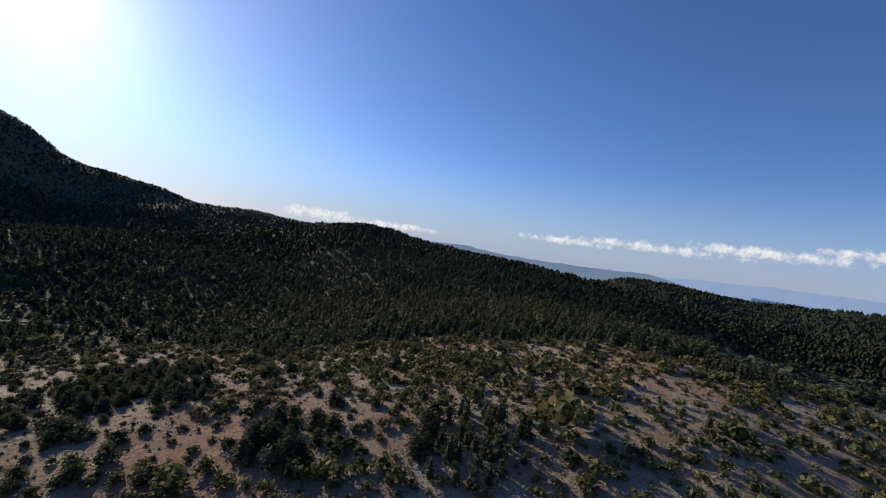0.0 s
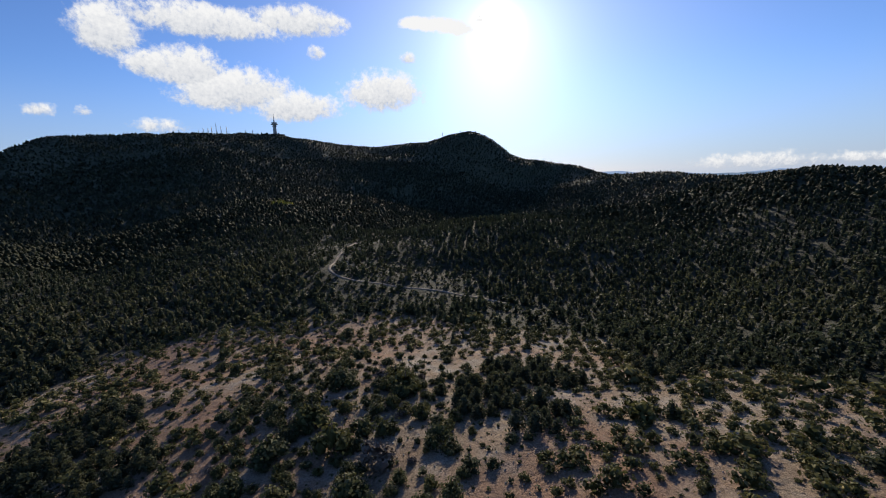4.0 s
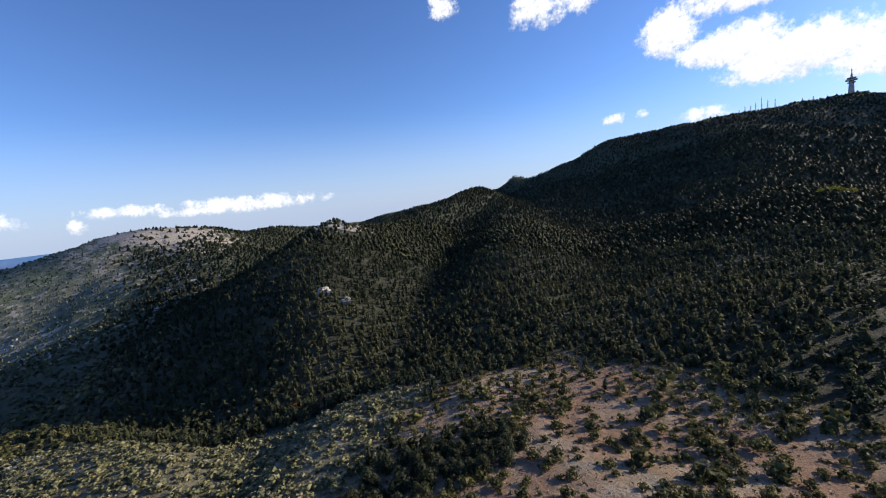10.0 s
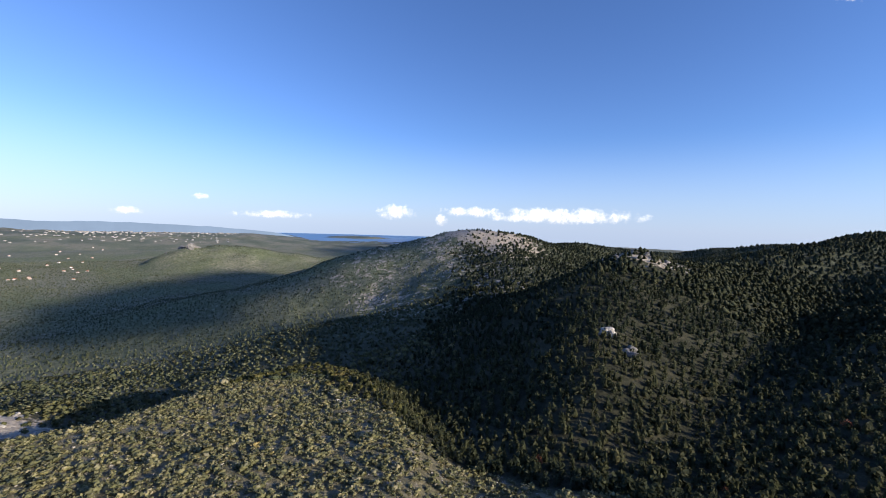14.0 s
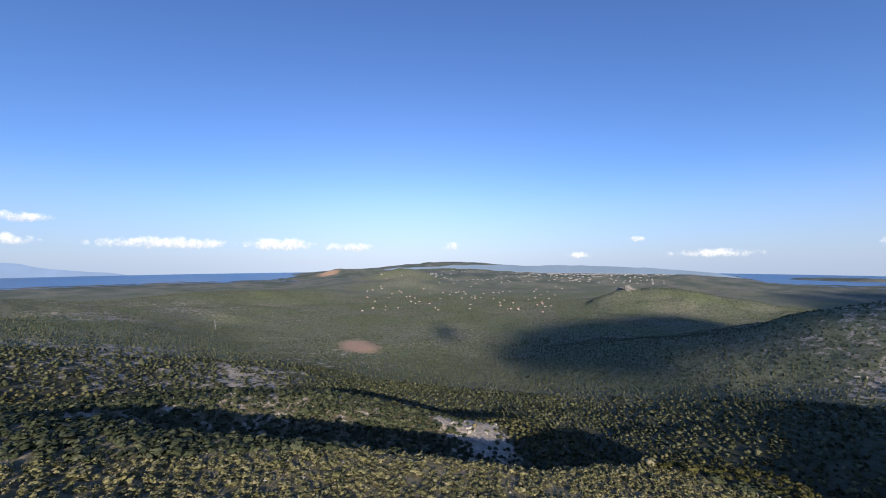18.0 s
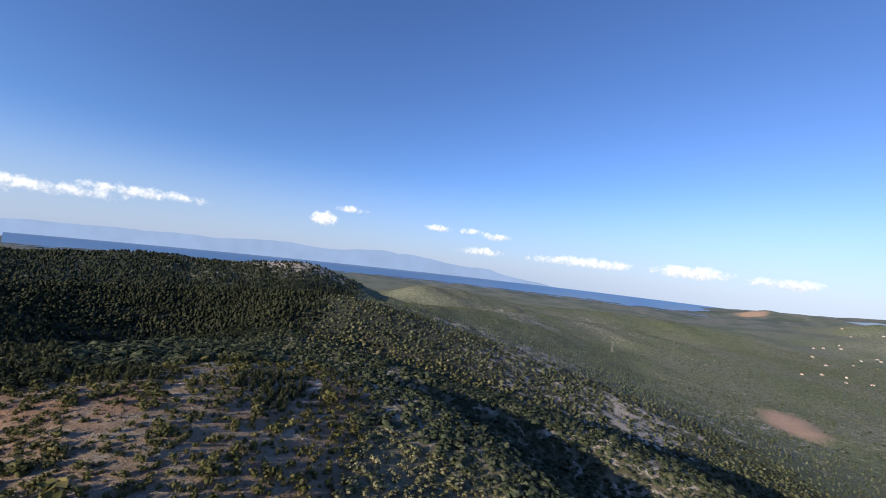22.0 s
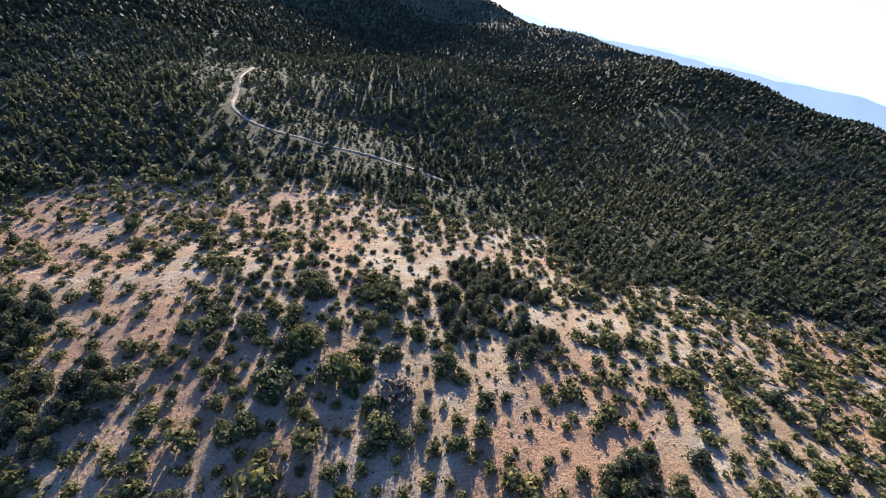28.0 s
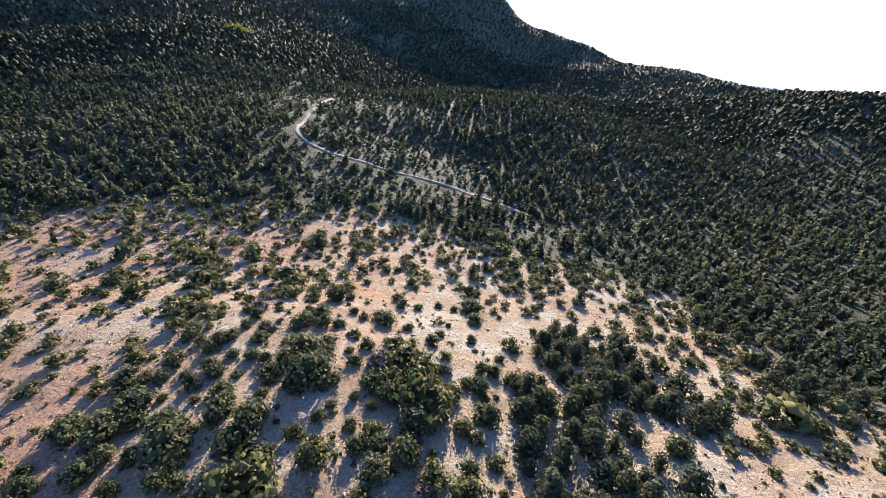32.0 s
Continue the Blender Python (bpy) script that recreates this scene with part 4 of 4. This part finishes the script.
for az, d in ((-16.2, 1294), (-16.9, 1293), (-17.6, 1291), (10.2, 1284), (8.0, 1287), (13.2, 1281)):
    x0, y0, _ = on_crest(az, d)
    station_hut(x0, y0, radians(az), 14 if az < 0 else 9, 7, 5.5)


# ---- rocks ----
ROCK_BALL, ROCK_SMALL = ball(3), ball(2)


def rock(x, y, size, flat=0.7, mat=None, words="pale grey limestone outcrop on the slope", sink=0.5):
    ball_v, ball_t = ROCK_BALL if size > 3 else ROCK_SMALL
    v = ball_v * (1 + 0.12 * rng.normal(size=(len(ball_v), 1)))
    for _ in range(30):
        n = rng.normal(size=3)
        n /= np.linalg.norm(n)
        over = np.maximum(v @ n - rng.uniform(0.36, 0.8), 0)
        v = v - over[:, None] * n * 0.95
    v *= np.array([rng.uniform(0.8, 1.3), rng.uniform(0.7, 1.1), flat]) * size
    ob = new("rock", mesh_from("rock", v, ball_t, mat or M_ROCK))
    ob.location = (x, y, ground_at(x, y) + size * flat * (0.45 - sink))
    ob.rotation_euler = (0, 0, rng.uniform(0, 6.28))
    return tagged(ob, words, "rock", "limestone outcrops")


for cx, cy, spread, n, low, high, flat in ((-243, 125, 2.5, 3, 4.5, 6, 0.9), (-256, 117, 4, 5, 3, 5, 0.9), (-408, 188, 22, 26, 2, 6, 1.0), (-412, 112, 14, 14, 2, 4.5, 0.8), (-885, 50, 70, 40, 1.5, 5, 0.6), (-620, -122, 28, 14, 1.5, 4, 0.8),
                                    (-560, 30, 50, 8, 3, 6, 0.5), (-1437, -1076, 34, 13, 14, 25, 1.25), (640, -770, 40, 14, 4, 9, 0.7), (700, -690, 40, 10, 3, 7, 0.6), (-238, -44, 5, 7, 1.6, 3.2, 0.8), (-205, -14, 6, 6, 1.4, 2.8, 0.8),
                                    (-184, -176, 15, 40, 1.2, 3.6, 0.8), (-169, -167, 7, 14, 1.2, 3.4, 0.8), (-211, -197, 9, 18, 1.0, 3.0, 0.8), (-82, -222, 40, 24, 0.6, 1.8, 0.6), (60, -200, 40, 14, 0.6, 1.6, 0.6), (-420, 150, 40, 5, 3, 5, 0.8), (290, -1150, 30, 6, 6, 12, 0.5)):
    for k in range(n):
        rock(cx + rng.normal(0, spread * 0.6), cy + rng.normal(0, spread * 0.6), rng.uniform(low, high), flat * rng.uniform(0.7, 1.2), M_CRAG if high > 9 or high == 6 else M_ROCK)

# loose stones over the bare hilltop
x, y = scatter(-120, 112, -135, 165, 1.45)
bare, _ = cover(x, y)
keep = (bare > 0.5) & (rng.uniform(0, 1, len(x)) < 0.45 + 0.6 * rough(x, y, 16, 95))
x, y = x[keep], y[keep]
STONES = [cone([(-0.1, 0.4), (0.25, 0.5), (0.5, 0.2)], 4, 0.4) for _ in range(5)]
size = rng.uniform(0.08, 0.36, len(x))
plant_many("loose_stones", STONES, x, y, size, size * rng.uniform(1, 1.8, len(x)), M_ROCK, "pale broken stones scattered over bare soil", "stones", 0.0)


# ---- plants of the hilltop ----
FIRS_NEAR = [fir_crown(350, 0.05, 6, 0.44, 0.55) for _ in range(7)]
BUSH_NEAR = [bush_crown(380, 0.047, 8, core=0.62) for _ in range(8)]
SHRUB_LOW = [bush_crown(11, 0.18, 1, 0.7, sides=4, core=0.6) for _ in range(6)]
BUSH_FINE = [bush_crown(105, 0.075, 5, sides=4, core=0.6) for _ in range(6)]
BUSH_HALF = [bush_crown(46, 0.11, 3, sides=4, core=0.6) for _ in range(6)]
TRUNKS = [trunk_mesh() for _ in range(3)]


def tinted(name, template, mat, tone):
    v, t = template
    return mesh_from(name, v, t, mat, {"tint": np.full(len(v), tone)})


FIR_MESHES = [tinted("crown", t, M_FIR, rng.uniform(0.2, 0.75)) for t in FIRS_NEAR]
M_DRY = plain_material("grey_dry_twigs", (0.095, 0.074, 0.056), (0.2, 0.16, 0.125), 3, 0.95)
DRY_MESHES = [tinted("crown", t, M_DRY, 0.5) for t in BUSH_NEAR[4:6]]
BUSH_MESHES = [tinted("crown", t, M_BUSH, rng.uniform(0.1, 0.75)) for t in BUSH_NEAR]
TRUNK_MESHES = [mesh_from("trunk", *t, M_BARK) for t in TRUNKS]


def plant(name, crowns, x, y, tall, wide, label, category, group, z=None):
    """One tree or bush with its own trunk and crown."""
    root = tagged(new(name), label, category, group)
    root.location = (x, y, (ground_at(x, y) if z is None else z) - 0.08)
    root.rotation_euler = (0, 0, rng.uniform(0, 6.28))
    root.scale = (wide, wide, tall)
    part_mesh("trunk", TRUNK_MESHES[rng.integers(len(TRUNK_MESHES))], root)
    part_mesh("crown", crowns[rng.integers(len(crowns))], root)
    return root


def nearest_first(x, y):
    order = np.argsort(np.hypot(x + 8, y - 62))
    return x[order], y[order]


# firs in clumps on the bare top, and single ones
x, y = scatter(-110, 185, -235, 165, 2.6)
bare, _ = cover(x, y)
clump = spots(x, y, CLUMPS)
keep = (bare > 0.4) & (rng.uniform(0, 1, len(x)) < np.where(clump > 0.5, 0.92, 0.015))
FX, FY = nearest_first(x[keep], y[keep])
tall = rng.uniform(2.4, 4.6, len(FX))
FZ = height(FX, FY)
for k in range(min(300, len(FX))):
    words = "dark green fir standing in a dense clump" if spots(FX[k:k + 1], FY[k:k + 1], CLUMPS)[0] > 0.5 else "lone dark green fir on bare stony ground"
    plant("fir_tree", FIR_MESHES, FX[k], FY[k], tall[k] * 0.85, tall[k] * rng.uniform(1.05, 1.45), words, "tree", "firs on the hilltop", FZ[k])
if len(FX) > 300:
    plant_many("fir_forest", FIRS_FINE, FX[300:], FY[300:], tall[300:], tall[300:] * 1.1, M_FIR, "dark firs in clumps on the bare ground", "forest")

# junipers and kermes oaks
x, y = scatter(-110, 185, -235, 165, 2.95)
bare, _ = cover(x, y)
keep = (bare > 0.35) & (spots(x, y, CLUMPS) < 0.5) & (rng.uniform(0, 1, len(x)) < 0.78 + 0.75 * rough(x, y, 22, 91) + 0.25 * np.clip((x - y - 20) / 60, 0, 1))
BX, BY = nearest_first(x[keep], y[keep])
size = np.exp(rng.normal(0.66, 0.40, len(BX)))
BZ = height(BX, BY)
for k in range(min(300, len(BX))):
    big = size[k] > 2.4
    if k % 17 == 5:
        plant("dry_shrub", DRY_MESHES, BX[k], BY[k], size[k] * 0.8, size[k], "grey-brown leafless shrub among green junipers", "shrub", "dry shrubs on the hilltop", BZ[k])
        continue
    plant("juniper_bush", BUSH_MESHES, BX[k], BY[k], size[k] * rng.uniform(0.85, 1.25), size[k] * rng.uniform(1.1, 1.45),
          "large rounded dark green juniper on stony soil" if big else "small rounded green juniper on stony soil", "bush", "junipers on the hilltop", BZ[k])
for crowns, a, b in ((BUSH_FINE, 300, 1300), (BUSH_HALF, 1300, len(BX))):
    plant_many("juniper_scrub", crowns, BX[a:b], BY[a:b], size[a:b] * 1.0, size[a:b] * 1.3, M_BUSH, "rounded green junipers dotted over stony soil", "scrub")

# low cushions between them
x, y = scatter(-110, 185, -235, 165, 2.3)
bare, _ = cover(x, y)
keep = (bare > 0.35) & (rng.uniform(0, 1, len(x)) < 0.5 + 0.6 * rough(x, y, 14, 93))
x, y = x[keep], y[keep]
size = np.exp(rng.normal(-0.3, 0.4, len(x)))
plant_many("low_shrubs", SHRUB_LOW, x, y, size * 0.75, size * 1.2, M_BUSH, "low cushions of thorny shrub on bare soil", "shrubs")

# a strip of dry golden grass by the clump
M_STRAW = plain_material("dry_grass", (0.30, 0.22, 0.09), (0.42, 0.33, 0.15), 2.0, 0.95)
u, v = rng.uniform(-1, 1, 420), rng.normal(0, 0.45, 420)
x, y = 48 + 5.5 * u * 0.6 + v, 86 + 7 * u
size = rng.uniform(0.35, 0.75, len(x))
plant_many("dry_grass", SHRUB_LOW, x, y, size * 0.8, size, M_STRAW, "strip of dry golden grass on the slope", "grass")

# scrub of the spur
x, y = scatter(-320, 340, -330, 130, 2.2)
bare, scrub = cover(x, y)
keep = (scrub >= 0.42) & (bare < 0.45) & (spots(x, y, CLUMPS) < 0.5) & (rng.uniform(0, 1, len(x)) < 0.8 + 0.5 * rough(x, y, 12, 97))
x, y = x[keep], y[keep]
keep = (seen(x, y, 12) | (np.hypot(x + 90, y) < 190)) & (rng.uniform(0.1, 1, len(x)) > land_masks(x, y, 0)[3] * 0.95)
x, y = x[keep], y[keep]
tall = np.exp(rng.normal(0.55, 0.3, len(x)))
wide = tall * rng.uniform(1.4, 2.0, len(x))
close = (y > -110) & (np.hypot(x + 90, y) < 150)
plant_many("oak_scrub", BUSH_MID, x[close], y[close], tall[close], wide[close], M_SCRUB, "dense olive and brown scrub on the spur", "scrub")
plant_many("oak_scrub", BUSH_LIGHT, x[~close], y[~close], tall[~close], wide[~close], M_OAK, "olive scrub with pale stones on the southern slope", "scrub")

# pale stones showing between the scrub
x, y = scatter(-300, 200, -270, 120, 2.4)
bare, scrub = cover(x, y)
keep = (scrub > 0.4) & (bare < 0.5) & (rng.uniform(0, 1, len(x)) < 0.12 + 0.75 * rough(x, y, 20, 99))
x, y = x[keep], y[keep]
size = np.minimum(np.exp(rng.normal(-0.6, 0.5, len(x))), 1.1)
plant_many("loose_stones", STONES, x, y, size * 0.6, size * rng.uniform(1, 2.2, len(x)), M_ROCK, "pale limestone boulders lying between the scrub", "stones", 0.0)

# thin bushes along the dirt road
x, y = scatter(-80, 100, 110, 340, 2.7)
keep = (spots(x, y, THIN, 15) > 0.4) & (rng.uniform(0, 1, len(x)) < 0.75) & (line_near(x, y, ROAD) > 2.8)
x, y = x[keep], y[keep]
tall = np.exp(rng.normal(0.5, 0.35, len(x)))
plant_many("oak_scrub", BUSH_MID, x, y, tall, tall * 1.3, M_BUSH, "green bushes thinly spread beside the track", "scrub")


# trees in autumn colour
def autumn_material(name, a, b):
    m, n, l, p = material(name, 0.8)
    g = n.new("ShaderNodeNewGeometry")
    l.new(ramp(n, l, g.outputs["Random Per Island"], (0.0, a), (1.0, b)), p.inputs["Base Color"])
    p.inputs["Transmission Weight"].default_value = 0.0
    return m


M_YELLOW = autumn_material("yellow_leaves", (0.34, 0.28, 0.03), (0.62, 0.52, 0.09))
M_RUST = autumn_material("rust_leaves", (0.20, 0.07, 0.03), (0.36, 0.15, 0.07))
YELLOW_MESHES = [tinted("crown", t, M_YELLOW, 0.5) for t in BUSH_NEAR[:3]]
RUST_MESHES = [tinted("crown", t, M_RUST, 0.5) for t in BUSH_NEAR[:2]]
for px, py, tall in ((-90, 502, 11), (-85, 496, 9), (-95, 495, 9), (-80, 505, 8), (-2, 628, 7), (-40, 560, 5), (-13, 520, 6), (5, 522, 5), (22, 525, 6), (36, 530, 5), (158, 393, 3)):
    plant("autumn_tree", YELLOW_MESHES, px, py, tall, tall * 1.05, "bright yellow broadleaf tree among dark firs", "tree", "autumn trees")
for px, py, tall in ((-165, 69, 4), (-148, 181, 4), (-124, 96, 2.6), (-188, 183, 4), (-150, 120, 3)):
    plant("autumn_tree", RUST_MESHES, px, py, tall, tall * 0.9, "rust-red broadleaf tree among dark firs", "tree", "autumn trees")


# ---- valley: pylon, houses, town ----
def pylon(x, y, tall):
    root = tagged(new("power_pylon"), "steel lattice power pylon in the valley", "pylon")
    root.location = (x, y, ground_at(x, y) - 0.3)
    for sx in (-1, 1):
        for sy in (-1, 1):
            bm = bmesh.new()
            tube(bm, (sx * 2.6, sy * 2.6, 0), (sx * 0.5, sy * 0.5, tall * 0.95), 0.3, 0.22, 4)
            part("leg", bm, M_STEEL, root)
    for h in np.arange(0.08, 0.9, 0.12):
        bm = bmesh.new()
        r = 2.6 - 2.1 * h / 0.95
        for sx, sy, ex, ey in ((-1, -1, 1, -1), (1, -1, 1, 1), (1, 1, -1, 1), (-1, 1, -1, -1)):
            tube(bm, (sx * r, sy * r, tall * h), (ex * r * 0.9, ey * r * 0.9, tall * (h + 0.11)), 0.15, 0.15, 4)
        part("brace", bm, M_STEEL, root)
    for h in (0.7, 0.82, 0.94):
        bm = bmesh.new()
        tube(bm, (-5, 0, tall * h), (5, 0, tall * h), 0.25, 0.25, 4)
        part("crossarm", bm, M_STEEL, root)


pylon(-7, -1115, 29)

M_WALL = plain_material("white_render", (0.42, 0.40, 0.37), (0.6, 0.58, 0.54), 0.4, 0.9)
M_TOWN = plain_material("pale_town_walls", (0.26, 0.25, 0.24), (0.45, 0.43, 0.40), 0.02, 0.9)
M_TILE = plain_material("clay_tiles", (0.36, 0.16, 0.10), (0.48, 0.25, 0.17), 0.8, 0.9)


def house():
    root = tagged(new("house"), "white rendered house with a red tiled roof", "house", "houses of the village")
    bm = bmesh.new()
    bmesh.ops.create_cube(bm, size=1, matrix=Matrix.Translation((0, 0, 2.5)) @ Matrix.Diagonal((10, 7.5, 5, 1)))
    part("wall", bm, M_WALL, root)
    bm = bmesh.new()
    v = [bm.verts.new(c) for c in ((-5.5, -4.2, 4.9), (5.5, -4.2, 4.9), (5.5, 4.2, 4.9), (-5.5, 4.2, 4.9), (-2.5, 0, 6.9), (2.5, 0, 6.9))]
    for f in ((0, 1, 5, 4), (1, 2, 5), (2, 3, 4, 5), (3, 0, 4), (3, 2, 1, 0)):
        bm.faces.new([v[i] for i in f])
    part("roof", bm, M_TILE, root)
    for sx in (-3.2, 0, 3.2):
        bm = bmesh.new()
        bmesh.ops.create_cube(bm, size=1, matrix=Matrix.Translation((sx, 3.77, 2.6)) @ Matrix.Diagonal((1.2, 0.1, 2.0, 1)))
        part("shutter", bm, M_TILE, root)
    return root


first = house()
homes = []
for k in range(85):
    az = rng.uniform(134, 162)
    d = rng.uniform(1500, 2300) if k < 70 else rng.uniform(2350, 2800)
    homes.append((-math.sin(radians(az)) * d, math.cos(radians(az)) * d))
for k, (hx, hy) in enumerate(homes):
    m = Matrix.LocRotScale((hx, hy, ground_at(hx, hy) - 0.5), Euler((0, 0, rng.uniform(0, 6.28))), (0.85, 0.85, 0.85))
    if k == 0:
        first.matrix_basis = m
    else:
        copy_thing(first, m)

# the far town: blocks beyond counting
n = 650
az, d = rng.uniform(122, 154, n), rng.uniform(2700, 3900, n)
x, y = -np.sin(np.radians(az)) * d, np.cos(np.radians(az)) * d
keep = rough(x, y, 500, 33) > -0.15
x, y = x[keep], y[keep]
BLOCK = [(np.array([(i, j, k) for k in (0, 1) for j in (-0.5, 0.5) for i in (-0.5, 0.5)], float), np.array([(4, 5, 7), (4, 7, 6), (0, 1, 5), (0, 5, 4), (1, 3, 7), (1, 7, 5), (3, 2, 6), (3, 6, 7), (2, 0, 4), (2, 4, 6)]))]
plant_many("town_blocks", BLOCK, x, y, rng.uniform(2.5, 5, len(x)), rng.uniform(6, 15, len(x)), M_TOWN, "pale buildings of a town in the far plain", "town")
